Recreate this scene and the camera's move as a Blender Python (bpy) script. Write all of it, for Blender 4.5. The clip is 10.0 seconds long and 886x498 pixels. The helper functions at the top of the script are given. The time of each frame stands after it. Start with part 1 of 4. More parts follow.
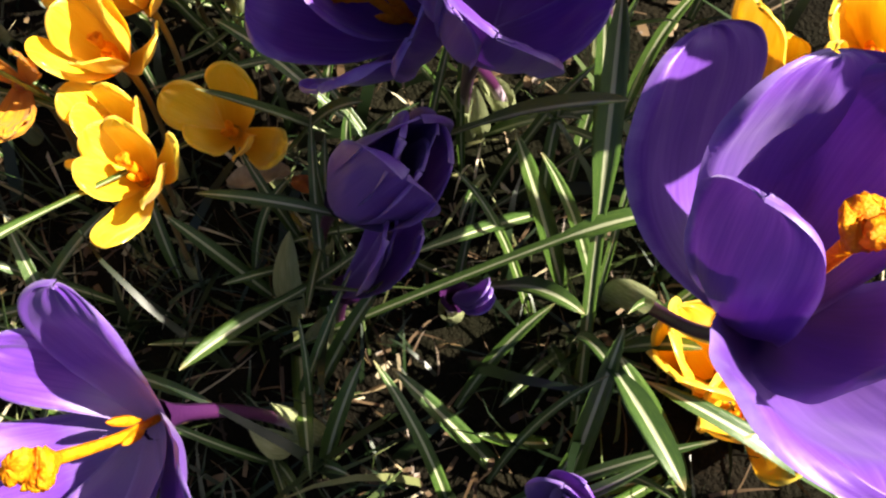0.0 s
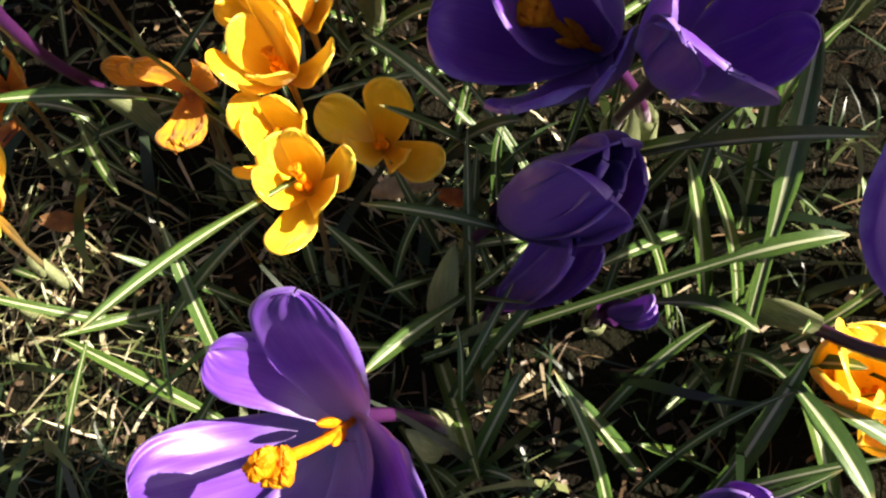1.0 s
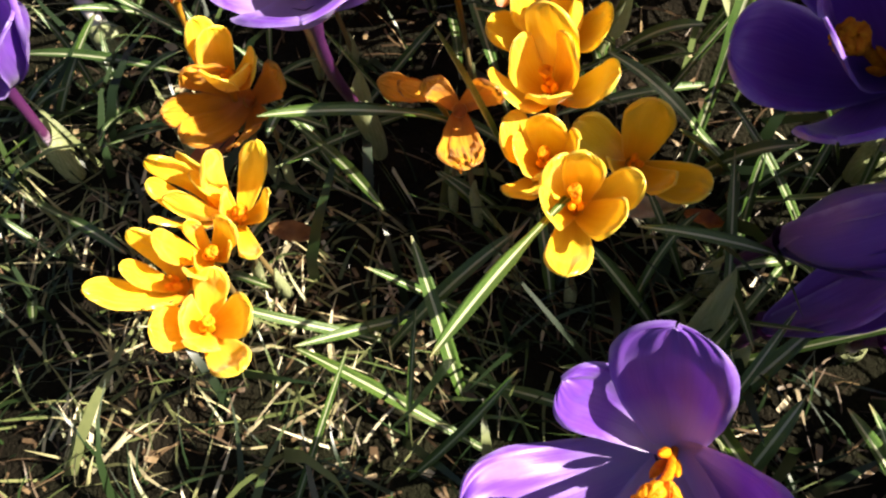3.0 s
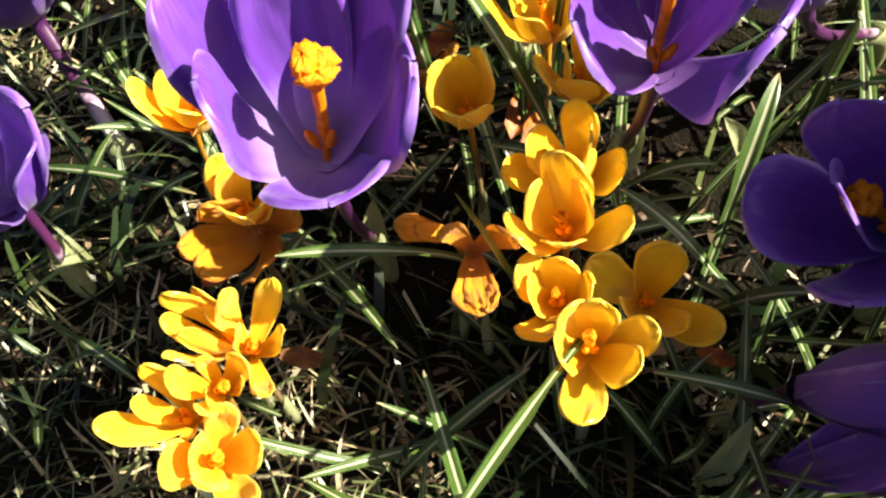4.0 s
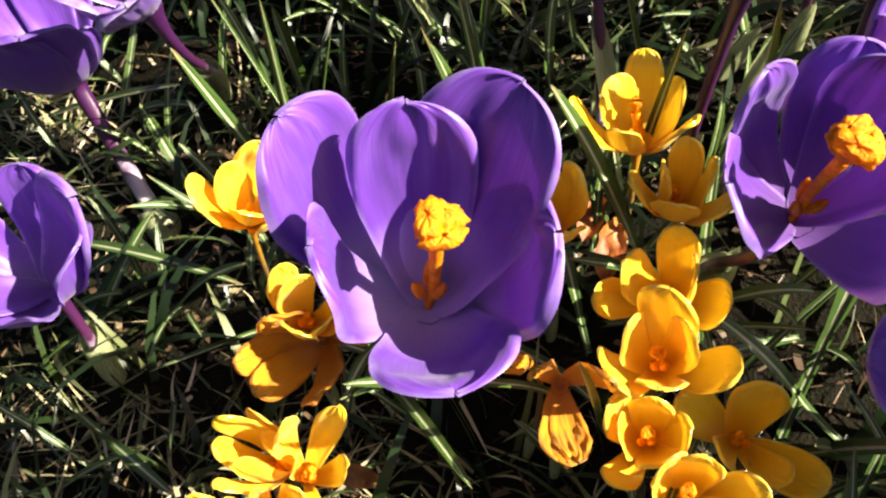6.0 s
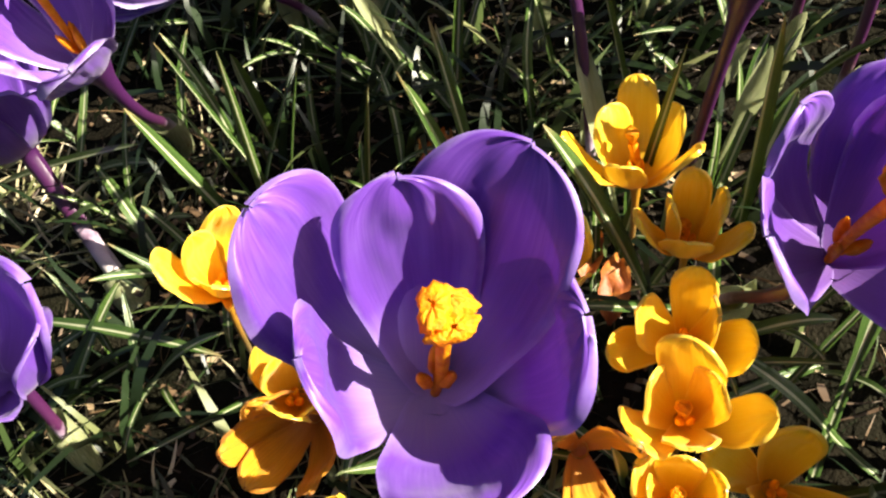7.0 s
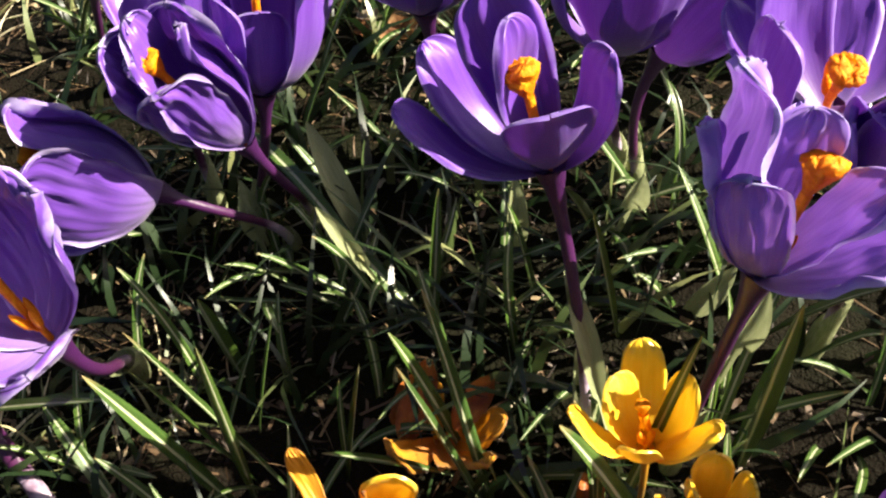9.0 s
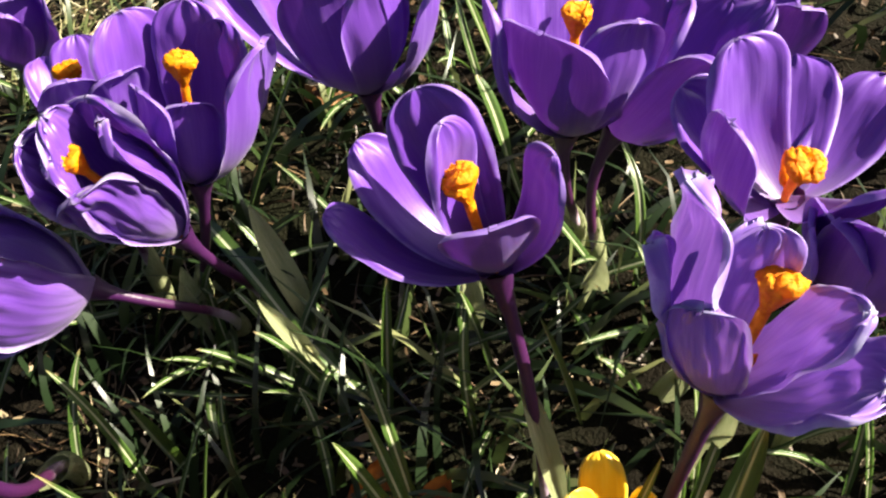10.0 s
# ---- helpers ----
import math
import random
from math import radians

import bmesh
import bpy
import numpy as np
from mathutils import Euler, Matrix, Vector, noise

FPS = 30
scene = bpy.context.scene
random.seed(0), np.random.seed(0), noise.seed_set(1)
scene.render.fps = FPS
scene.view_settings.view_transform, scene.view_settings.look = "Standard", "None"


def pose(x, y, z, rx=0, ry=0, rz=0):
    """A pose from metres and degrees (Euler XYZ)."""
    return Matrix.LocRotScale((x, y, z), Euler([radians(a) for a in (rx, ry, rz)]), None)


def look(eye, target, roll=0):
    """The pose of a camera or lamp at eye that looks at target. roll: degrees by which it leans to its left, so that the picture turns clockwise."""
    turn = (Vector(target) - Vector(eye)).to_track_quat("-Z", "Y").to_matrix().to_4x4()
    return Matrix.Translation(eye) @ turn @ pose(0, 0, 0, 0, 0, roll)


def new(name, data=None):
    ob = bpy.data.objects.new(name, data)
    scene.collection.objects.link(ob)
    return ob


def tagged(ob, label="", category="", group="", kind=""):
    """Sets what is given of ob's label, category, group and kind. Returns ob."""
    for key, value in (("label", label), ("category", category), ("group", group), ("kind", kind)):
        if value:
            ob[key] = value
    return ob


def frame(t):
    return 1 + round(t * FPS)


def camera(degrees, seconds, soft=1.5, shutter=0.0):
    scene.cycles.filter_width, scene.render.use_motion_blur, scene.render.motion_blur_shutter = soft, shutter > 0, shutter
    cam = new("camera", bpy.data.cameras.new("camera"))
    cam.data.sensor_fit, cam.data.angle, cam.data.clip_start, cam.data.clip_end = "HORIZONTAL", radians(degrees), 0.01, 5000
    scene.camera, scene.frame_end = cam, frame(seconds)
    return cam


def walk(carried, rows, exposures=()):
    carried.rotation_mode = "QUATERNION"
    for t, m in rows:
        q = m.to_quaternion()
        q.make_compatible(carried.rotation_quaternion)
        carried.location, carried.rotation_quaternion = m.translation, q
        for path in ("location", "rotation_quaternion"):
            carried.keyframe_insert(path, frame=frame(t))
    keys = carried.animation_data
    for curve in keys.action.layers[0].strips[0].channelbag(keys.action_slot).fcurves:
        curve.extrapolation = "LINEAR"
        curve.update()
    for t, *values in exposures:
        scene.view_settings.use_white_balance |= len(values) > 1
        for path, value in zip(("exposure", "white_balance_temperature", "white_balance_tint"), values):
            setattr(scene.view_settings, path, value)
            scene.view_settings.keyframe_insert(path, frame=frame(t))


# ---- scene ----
cam = camera(55.0, 10.0, soft=2.3)
PATH = [
    (0, (0.02950, 0.01832, 0.24182), (-0.1251, 0.8218, -1.5832), -10.16),
    (0.5, (0.01321, 0.02539, 0.24705), (-0.1566, 0.8092, -1.5851), -10.92),
    (1, (-0.01271, 0.01507, 0.25331), (-0.1680, 0.8305, -1.5663), -8.44),
    (1.5, (-0.03024, 0.00013, 0.25183), (-0.2159, 0.7932, -1.5748), -9.97),
    (2, (-0.04328, 0.00041, 0.25648), (-0.2357, 0.7597, -1.5838), -10.14),
    (2.5, (-0.06356, 0.00768, 0.25898), (-0.2390, 0.7394, -1.5941), -8.82),
    (3, (-0.08282, 0.01747, 0.26066), (-0.2858, 0.8143, -1.5625), -10.26),
    (3.2, (-0.07751, 0.01761, 0.26103), (-0.3071, 0.8684, -1.5344), -11.74),
    (4.3, (-0.09192, 0.04402, 0.27315), (-0.2929, 0.9823, -1.4816), -6.68),
    (4.5, (-0.09211, 0.04782, 0.27301), (-0.3033, 0.9893, -1.4788), -6.72),
    (5, (-0.09905, 0.05374, 0.27277), (-0.2840, 1.0292, -1.4634), -3.71),
    (5.5, (-0.10920, 0.06066, 0.27166), (-0.2947, 1.0479, -1.4578), -3.03),
    (5.7, (-0.11430, 0.06357, 0.27126), (-0.3009, 1.0433, -1.4623), -3.37),
    (6.8, (-0.12073, 0.07892, 0.25669), (-0.2935, 1.1173, -1.4439), -5.92),
    (7, (-0.12435, 0.08561, 0.25660), (-0.2601, 1.1123, -1.4544), -5.52),
    (7.5, (-0.13024, 0.09562, 0.26021), (-0.2303, 1.1638, -1.4277), -3.83),
    (8, (-0.13147, 0.10753, 0.26555), (-0.1979, 1.2082, -1.4030), -2.20),
    (8.5, (-0.13590, 0.11783, 0.27144), (-0.1747, 1.2685, -1.3639), -1.12),
    (9, (-0.14149, 0.13385, 0.27023), (-0.1210, 1.3468, -1.3198), -0.54),
    (9.5, (-0.13724, 0.15189, 0.27131), (-0.0862, 1.3910, -1.2978), -1.48),
    (10, (-0.13020, 0.15895, 0.27149), (-0.0647, 1.4156, -1.2830), -0.59),
]
walk(cam, [(t, look(eye, target, roll)) for t, eye, target, roll in PATH])

# ---- light ----
SUN_HEADING, SUN_HEIGHT = 3.0, 42.5
world = bpy.data.worlds.new("sky")
scene.world = world
world.use_nodes = True
wn = world.node_tree.nodes
sky = wn.new("ShaderNodeTexSky")
sky.sky_type = "NISHITA"
sky.sun_disc = False
sky.air_density, sky.dust_density, sky.ozone_density = 0.7, 4.0, 0.5
sky.sun_elevation = radians(SUN_HEIGHT)
sky.sun_rotation = radians(90 - SUN_HEADING)
wn["Background"].inputs["Strength"].default_value = 0.037
world.node_tree.links.new(sky.outputs["Color"], wn["Background"].inputs["Color"])
sun = new("sun", bpy.data.lights.new("sun", "SUN"))
sun.data.energy, sun.data.angle, sun.data.color = 5.9, radians(0.55), (1.0, 0.90, 0.74)
h, e = radians(SUN_HEADING), radians(SUN_HEIGHT)
sun.matrix_world = look((2 * math.cos(h) * math.cos(e), 2 * math.sin(h) * math.cos(e), 2 * math.sin(e)), (0, 0, 0))
scene.view_settings.exposure = 1.60


# ---- materials ----
class Nodes:
    """A small helper to wire one material."""

    def __init__(self, name):
        self.mat = bpy.data.materials.new(name)
        self.mat.use_nodes = True
        self.tree = self.mat.node_tree
        self.tree.nodes.clear()

    def add(self, kind, **inputs):
        node = self.tree.nodes.new(kind)
        for key, value in inputs.items():
            self.set(node, key.replace("_", " "), value)
        return node

    def set(self, node, key, value):
        socket = node.inputs[int(key[1:])] if key[0] == "i" and key[1:].isdigit() else node.inputs[key]
        if isinstance(value, bpy.types.NodeSocket):
            self.tree.links.new(value, socket)
        else:
            socket.default_value = value

    def math(self, op, a, b=0.0, c=0.0):
        node = self.add("ShaderNodeMath", i0=a, i1=b, i2=c)
        node.operation = op
        return node.outputs[0]

    def mix(self, fac, a, b):
        node = self.tree.nodes.new("ShaderNodeMix")
        node.data_type = "RGBA"
        for i, v in ((0, fac), (6, a), (7, b)):
            if isinstance(v, bpy.types.NodeSocket):
                self.tree.links.new(v, node.inputs[i])
            else:
                node.inputs[i].default_value = v
        return node.outputs[2]

    def ramp(self, fac, *stops):
        node = self.add("ShaderNodeValToRGB", Fac=fac)
        el = node.color_ramp.elements
        while len(el) < len(stops):
            el.new(0.5)
        for k, (p, c) in zip(el, stops):
            k.position, k.color = p, (*c, 1) if len(c) == 3 else c
        return node.outputs["Color"]

    def uv(self):
        sep = self.add("ShaderNodeSeparateXYZ", Vector=self.add("ShaderNodeTexCoord").outputs["UV"])
        return sep.outputs["X"], sep.outputs["Y"]

    def noise(self, scale, detail=3.0, vector=None, rough=0.55):
        node = self.add("ShaderNodeTexNoise", Scale=scale, Detail=detail, Roughness=rough)
        self.set(node, "Vector", vector if vector is not None else self.add("ShaderNodeTexCoord").outputs["Object"])
        return node.outputs["Fac"]

    def random(self):
        return self.add("ShaderNodeObjectInfo").outputs["Random"]

    def island(self):
        return self.add("ShaderNodeNewGeometry").outputs["Random Per Island"]

    def bump(self, height, strength, distance):
        return self.add("ShaderNodeBump", Height=height, Strength=strength, Distance=distance).outputs["Normal"]

    def finish(self, color, rough=0.5, translucent=0.0, tcolor=None, normal=None, spec=0.5, coat=0.0, sheen=0.0):
        p = self.add("ShaderNodeBsdfPrincipled", Base_Color=color, Roughness=rough)
        self.set(p, "Specular IOR Level", spec)
        self.set(p, "Coat Weight", coat)
        self.set(p, "Sheen Weight", sheen)
        if normal is not None:
            self.set(p, "Normal", normal)
        last = p.outputs[0]
        if translucent:
            t = self.add("ShaderNodeBsdfTranslucent", Color=tcolor if tcolor is not None else color)
            if normal is not None:
                self.set(t, "Normal", normal)
            last = self.add("ShaderNodeMixShader", Fac=translucent, i1=last, i2=t.outputs[0]).outputs[0]
        self.tree.links.new(last, self.add("ShaderNodeOutputMaterial").inputs[0])
        return self.mat


def petal_material(name, deep, mid, pale, throat, vein, vein_gain, glow, translucent, rough, margin, margin_gain):
    """Petal with fanned veins, a paler or darker throat and blotches."""
    n = Nodes(name)
    u, v = n.uv()
    off = n.math("SUBTRACT", u, 0.5)
    wob = n.noise(90.0, 2.0)
    fan = n.math("ADD", n.math("MULTIPLY", off, 46.0), n.math("MULTIPLY", wob, 2.4))
    line = n.math("MULTIPLY", n.math("POWER", n.math("ABSOLUTE", n.math("SINE", fan)), 4.0), n.noise(120.0, 2.0))
    comb = n.add("ShaderNodeCombineXYZ", X=n.math("MULTIPLY", off, 26.0), Y=n.math("MULTIPLY", v, 1.6), Z=n.random())
    streak = n.noise(2.2, 4.0, comb.outputs[0])
    patch = n.noise(55.0, 3.0)
    base = n.ramp(n.math("MULTIPLY_ADD", streak, 0.55, n.math("MULTIPLY", patch, 0.45)), (0.18, deep), (0.50, mid), (0.90, pale))
    base = n.mix(n.math("MULTIPLY", line, vein_gain), base, (*vein, 1))
    tone = n.math("MULTIPLY_ADD", n.random(), 0.5, -0.1)
    base = n.mix(n.math("MAXIMUM", tone, 0.0), base, (*mid, 1))
    low = n.add("ShaderNodeMapRange", Value=n.math("ADD", v, n.math("MULTIPLY", streak, 0.12)))
    n.set(low, "From Min", 0.06), n.set(low, "From Max", 0.34), n.set(low, "To Min", 1.0), n.set(low, "To Max", 0.0)
    base = n.mix(low.outputs[0], base, (*throat, 1))
    rim = n.math("MAXIMUM", n.math("MULTIPLY", n.math("ABSOLUTE", off), 2.0), n.math("POWER", v, 2.0))
    dry = n.add("ShaderNodeMapRange", Value=n.math("MULTIPLY_ADD", n.noise(160.0, 4.0), 0.30, n.math("MULTIPLY", rim, 0.85)))
    n.set(dry, "From Min", 0.88), n.set(dry, "From Max", 1.02), n.set(dry, "To Min", 0.0), n.set(dry, "To Max", margin_gain)
    base = n.mix(dry.outputs[0], base, (*margin, 1))
    fine = n.noise(900.0, 2.0)
    height = n.math("ADD", n.math("MULTIPLY", line, 0.5), n.math("ADD", n.math("MULTIPLY", streak, 0.5), n.math("MULTIPLY", fine, 0.35)))
    through_light = n.mix(0.75, base, (*glow, 1))
    return n.finish(base, rough, translucent, through_light, n.bump(height, 0.12, 0.0005), 0.45, 0.0, 0.12)


PURPLE = petal_material("violet_petal", (0.086, 0.019, 0.285), (0.138, 0.041, 0.37), (0.25, 0.125, 0.52), (0.125, 0.055, 0.22), (0.06, 0.014, 0.24), 0.16, (0.10, 0.010, 0.26), 0.15, 0.42, (0.42, 0.32, 0.68), 0.45)
WHITE_THROAT = petal_material("pale_throated_violet_petal", (0.086, 0.019, 0.285), (0.138, 0.041, 0.37), (0.26, 0.135, 0.54), (0.40, 0.32, 0.48), (0.06, 0.014, 0.24), 0.16, (0.10, 0.010, 0.26), 0.15, 0.42, (0.42, 0.32, 0.68), 0.45)
TORN = petal_material("creased_violet_petal", (0.100, 0.028, 0.29), (0.150, 0.054, 0.37), (0.26, 0.145, 0.50), (0.26, 0.17, 0.40), (0.06, 0.014, 0.27), 0.24, (0.11, 0.012, 0.28), 0.16, 0.34, (0.62, 0.55, 0.78), 0.65)
PALE = petal_material("weathered_violet_petal", (0.19, 0.085, 0.48), (0.29, 0.16, 0.58), (0.46, 0.34, 0.72), (0.32, 0.22, 0.44), (0.14, 0.05, 0.38), 0.3, (0.20, 0.06, 0.42), 0.30, 0.42, (0.58, 0.56, 0.80), 0.9)
YELLOW = petal_material("yellow_petal", (0.85, 0.47, 0.006), (0.92, 0.63, 0.024), (0.97, 0.83, 0.23), (0.72, 0.30, 0.004), (0.78, 0.36, 0.003), 0.14, (0.82, 0.34, 0.002), 0.26, 0.28, (0.95, 0.78, 0.20), 0.4)
WILTED = petal_material("wilted_yellow_petal", (0.40, 0.13, 0.010), (0.66, 0.31, 0.012), (0.82, 0.47, 0.03), (0.36, 0.11, 0.02), (0.24, 0.06, 0.01), 0.55, (0.55, 0.17, 0.004), 0.30, 0.5, (0.34, 0.12, 0.03), 0.8)


def stigma_material():
    n = Nodes("orange_stigma")
    k = n.noise(500.0, 3.0)
    c = n.ramp(k, (0.35, (0.80, 0.24, 0.001)), (0.55, (0.92, 0.36, 0.003)), (0.75, (0.98, 0.48, 0.012)))
    return n.finish(c, 0.55, 0.3, None, n.bump(n.noise(1600.0, 3.0), 0.8, 0.0006), 0.3)


def tube_material():
    n = Nodes("violet_flower_tube")
    u, v = n.uv()
    k = n.math("ADD", v, n.math("MULTIPLY", n.math("SUBTRACT", n.noise(180.0), 0.5), 0.25))
    c = n.ramp(k, (0.18, (0.62, 0.60, 0.50)), (0.32, (0.48, 0.38, 0.48)), (0.46, (0.060, 0.011, 0.048)), (0.95, (0.046, 0.009, 0.062)))
    return n.finish(c, 0.4, 0.04, None, n.bump(n.noise(700.0), 0.3, 0.0004))


def yellow_tube_material():
    n = Nodes("ochre_flower_tube")
    u, v = n.uv()
    c = n.ramp(n.math("ADD", v, n.math("MULTIPLY", n.noise(200.0), 0.2)), (0.1, (0.16, 0.14, 0.07)), (0.75, (0.16, 0.10, 0.03)), (1.0, (0.46, 0.22, 0.015)))
    return n.finish(c, 0.45, 0.15)


def spathe_material():
    n = Nodes("papery_spathe")
    u, v = n.uv()
    st = n.noise(3.0, 4.0, n.add("ShaderNodeCombineXYZ", X=n.math("MULTIPLY", u, 22.0), Y=n.math("MULTIPLY", v, 2.0)).outputs[0])
    c = n.ramp(st, (0.3, (0.20, 0.25, 0.10)), (0.55, (0.36, 0.39, 0.20)), (0.75, (0.58, 0.57, 0.38)))
    return n.finish(c, 0.45, 0.35, None, n.bump(st, 0.4, 0.0005))


def leaf_material():
    """Dark green crocus leaf with its white midrib stripe."""
    n = Nodes("striped_crocus_leaf")
    pick = n.math("FRACT", n.math("ADD", n.random(), n.island()))
    u, v = n.uv()
    off = n.math("ABSOLUTE", n.math("SUBTRACT", u, 0.5))
    st = n.noise(3.0, 4.0, n.add("ShaderNodeCombineXYZ", X=n.math("MULTIPLY", u, 16.0), Y=n.math("MULTIPLY", v, 5.0), Z=n.math("MULTIPLY", pick, 9.0)).outputs[0])
    green = n.ramp(st, (0.3, (0.028, 0.062, 0.012)), (0.55, (0.066, 0.120, 0.019)), (0.78, (0.150, 0.215, 0.038)))
    green = n.mix(n.math("MULTIPLY", pick, 0.45), green, (0.030, 0.074, 0.024, 1))
    edge = n.add("ShaderNodeMapRange", Value=n.math("ADD", off, n.math("MULTIPLY", n.noise(160.0), 0.03)))
    n.set(edge, "From Min", 0.085), n.set(edge, "From Max", 0.125), n.set(edge, "To Min", 1.0), n.set(edge, "To Max", 0.0)
    white = n.mix(st, (0.32, 0.36, 0.20, 1), (0.60, 0.61, 0.42, 1))
    c = n.mix(n.math("MULTIPLY", edge.outputs[0], 0.92), green, white)
    tipc = n.add("ShaderNodeMapRange", Value=v)
    n.set(tipc, "From Min", 0.93), n.set(tipc, "From Max", 1.0)
    c = n.mix(n.math("MULTIPLY", tipc.outputs[0], pick), c, (0.42, 0.30, 0.13, 1))
    return n.finish(c, 0.30, 0.16, None, n.bump(st, 0.35, 0.0004), 0.55)


def grass_material():
    n = Nodes("lawn_grass")
    k = n.island()
    # Blade tones include gap shade (near black) and sun flecks (pale top end).
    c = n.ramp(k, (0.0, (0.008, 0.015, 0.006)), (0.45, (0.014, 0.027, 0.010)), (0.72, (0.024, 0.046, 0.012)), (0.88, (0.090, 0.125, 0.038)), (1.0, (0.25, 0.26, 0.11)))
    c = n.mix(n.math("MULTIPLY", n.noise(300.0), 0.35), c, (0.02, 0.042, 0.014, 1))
    return n.finish(c, 0.35, 0.25, None, None, 0.5)


def straw_material():
    n = Nodes("dry_thatch")
    c = n.ramp(n.island(), (0.0, (0.030, 0.017, 0.009)), (0.50, (0.075, 0.045, 0.022)), (0.80, (0.20, 0.13, 0.065)), (0.93, (0.46, 0.37, 0.22)), (1.0, (0.72, 0.64, 0.46)))
    c = n.mix(n.math("MULTIPLY", n.noise(400.0), 0.5), c, (0.16, 0.10, 0.05, 1))
    return n.finish(c, 0.5, 0.15)


def humus_material():
    n = Nodes("brown_humus")
    c = n.ramp(n.island(), (0.0, (0.012, 0.007, 0.004)), (0.6, (0.030, 0.018, 0.009)), (0.9, (0.075, 0.045, 0.020)), (1.0, (0.22, 0.15, 0.07)))
    return n.finish(c, 0.6, 0.1, None, None, 0.3)


def soil_material():
    n = Nodes("shade_darkened_soil")
    a, b = n.noise(60.0, 6.0), n.noise(700.0, 4.0)
    # Brown soil taken down to near black: shade between plants is in the colour.
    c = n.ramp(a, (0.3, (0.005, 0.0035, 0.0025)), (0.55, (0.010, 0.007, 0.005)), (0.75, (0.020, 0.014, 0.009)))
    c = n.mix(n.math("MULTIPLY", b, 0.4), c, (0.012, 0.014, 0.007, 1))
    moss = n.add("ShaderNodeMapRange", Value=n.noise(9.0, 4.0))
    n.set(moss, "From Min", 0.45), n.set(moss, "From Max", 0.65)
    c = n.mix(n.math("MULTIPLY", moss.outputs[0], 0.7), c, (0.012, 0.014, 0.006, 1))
    away = n.add("ShaderNodeVectorMath", i0=n.add("ShaderNodeTexCoord").outputs["Object"])
    away.operation = "LENGTH"
    lawn = n.add("ShaderNodeMapRange", Value=away.outputs["Value"])
    n.set(lawn, "From Min", 0.9), n.set(lawn, "From Max", 2.4)
    turf = n.ramp(n.noise(35.0, 5.0), (0.3, (0.012, 0.026, 0.007)), (0.55, (0.026, 0.046, 0.013)), (0.8, (0.065, 0.085, 0.028)))
    c = n.mix(lawn.outputs[0], c, turf)
    return n.finish(c, 0.85, 0.0, None, n.bump(n.math("ADD", a, b), 0.8, 0.003), 0.06)


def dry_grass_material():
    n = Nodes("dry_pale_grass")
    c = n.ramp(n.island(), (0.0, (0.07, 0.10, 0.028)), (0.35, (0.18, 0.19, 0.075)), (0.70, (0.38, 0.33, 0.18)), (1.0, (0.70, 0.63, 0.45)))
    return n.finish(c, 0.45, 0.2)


def dead_leaf_material(name, dark, mid, light):
    n = Nodes(name)
    k = n.noise(120.0, 5.0)
    c = n.ramp(k, (0.3, dark), (0.52, mid), (0.75, light))
    return n.finish(c, 0.5, 0.2, None, n.bump(n.noise(500.0, 4.0), 0.6, 0.0008))


STIGMA, TUBE, OCHRE, SPATHE, LEAF = stigma_material(), tube_material(), yellow_tube_material(), spathe_material(), leaf_material()
DRY = dry_grass_material()
GRASS, STRAW, SOIL, HUMUS = grass_material(), straw_material(), soil_material(), humus_material()
DEAD = dead_leaf_material("dead_brown_leaf", (0.09, 0.035, 0.015), (0.22, 0.10, 0.04), (0.45, 0.28, 0.13))
BLEACHED = dead_leaf_material("bleached_dead_leaf", (0.22, 0.16, 0.10), (0.46, 0.38, 0.27), (0.70, 0.62, 0.50))
GREYLEAF = dead_leaf_material("grey_papery_leaf", (0.07, 0.06, 0.05), (0.13, 0.12, 0.10), (0.22, 0.20, 0.17))
RUST = dead_leaf_material("rust_dead_petal", (0.16, 0.035, 0.012), (0.38, 0.11, 0.02), (0.62, 0.26, 0.05))


# ---- ground ----
def ground_z(x, y):
    """The lawn's height: a gentle slope with small hollows."""
    px, py = 1.5 * math.tanh(x / 1.5), 1.5 * math.tanh(y / 1.5)
    near = max(0.0, 1 - max(abs(x), abs(y)) / 1.5)
    if near == 0:
        return -0.0045 + 0.161 * px + 0.091 * py
    bumps = 0.006 * noise.noise((x * 22, y * 22, 0.3)) + 0.003 * noise.noise((x * 70, y * 70, 4.0))
    return -0.0045 + 0.161 * px + 0.091 * py + bumps * min(1.0, near * 1.6)


def axis_steps(lo, hi, fine, far):
    steps, v = [lo], lo
    while v < hi:
        v += fine
        steps.append(v)
    grow, left, right = fine, [], []
    a, b = lo, v
    while b < far:
        grow *= 1.6
        a, b = a - grow, b + grow
        left.insert(0, a)
        right.append(b)
    return left + steps + right


xs, ys = axis_steps(-0.55, 0.30, 0.006, 400.0), axis_steps(-0.25, 0.85, 0.006, 400.0)
verts = [(x, y, ground_z(x, y)) for y in ys for x in xs]
w = len(xs)
faces = [(j * w + i, j * w + i + 1, (j + 1) * w + i + 1, (j + 1) * w + i) for j in range(len(ys) - 1) for i in range(w - 1)]
me = bpy.data.meshes.new("ground")
me.from_pydata(verts, [], faces)
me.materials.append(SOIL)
me.polygons.foreach_set("use_smooth", [True] * len(faces))
ground = tagged(new("ground", me), "bare soil darkened with shade under a mossy spring lawn", "ground", kind="structure")


# ---- building blocks ----
RNG = random.Random(7)


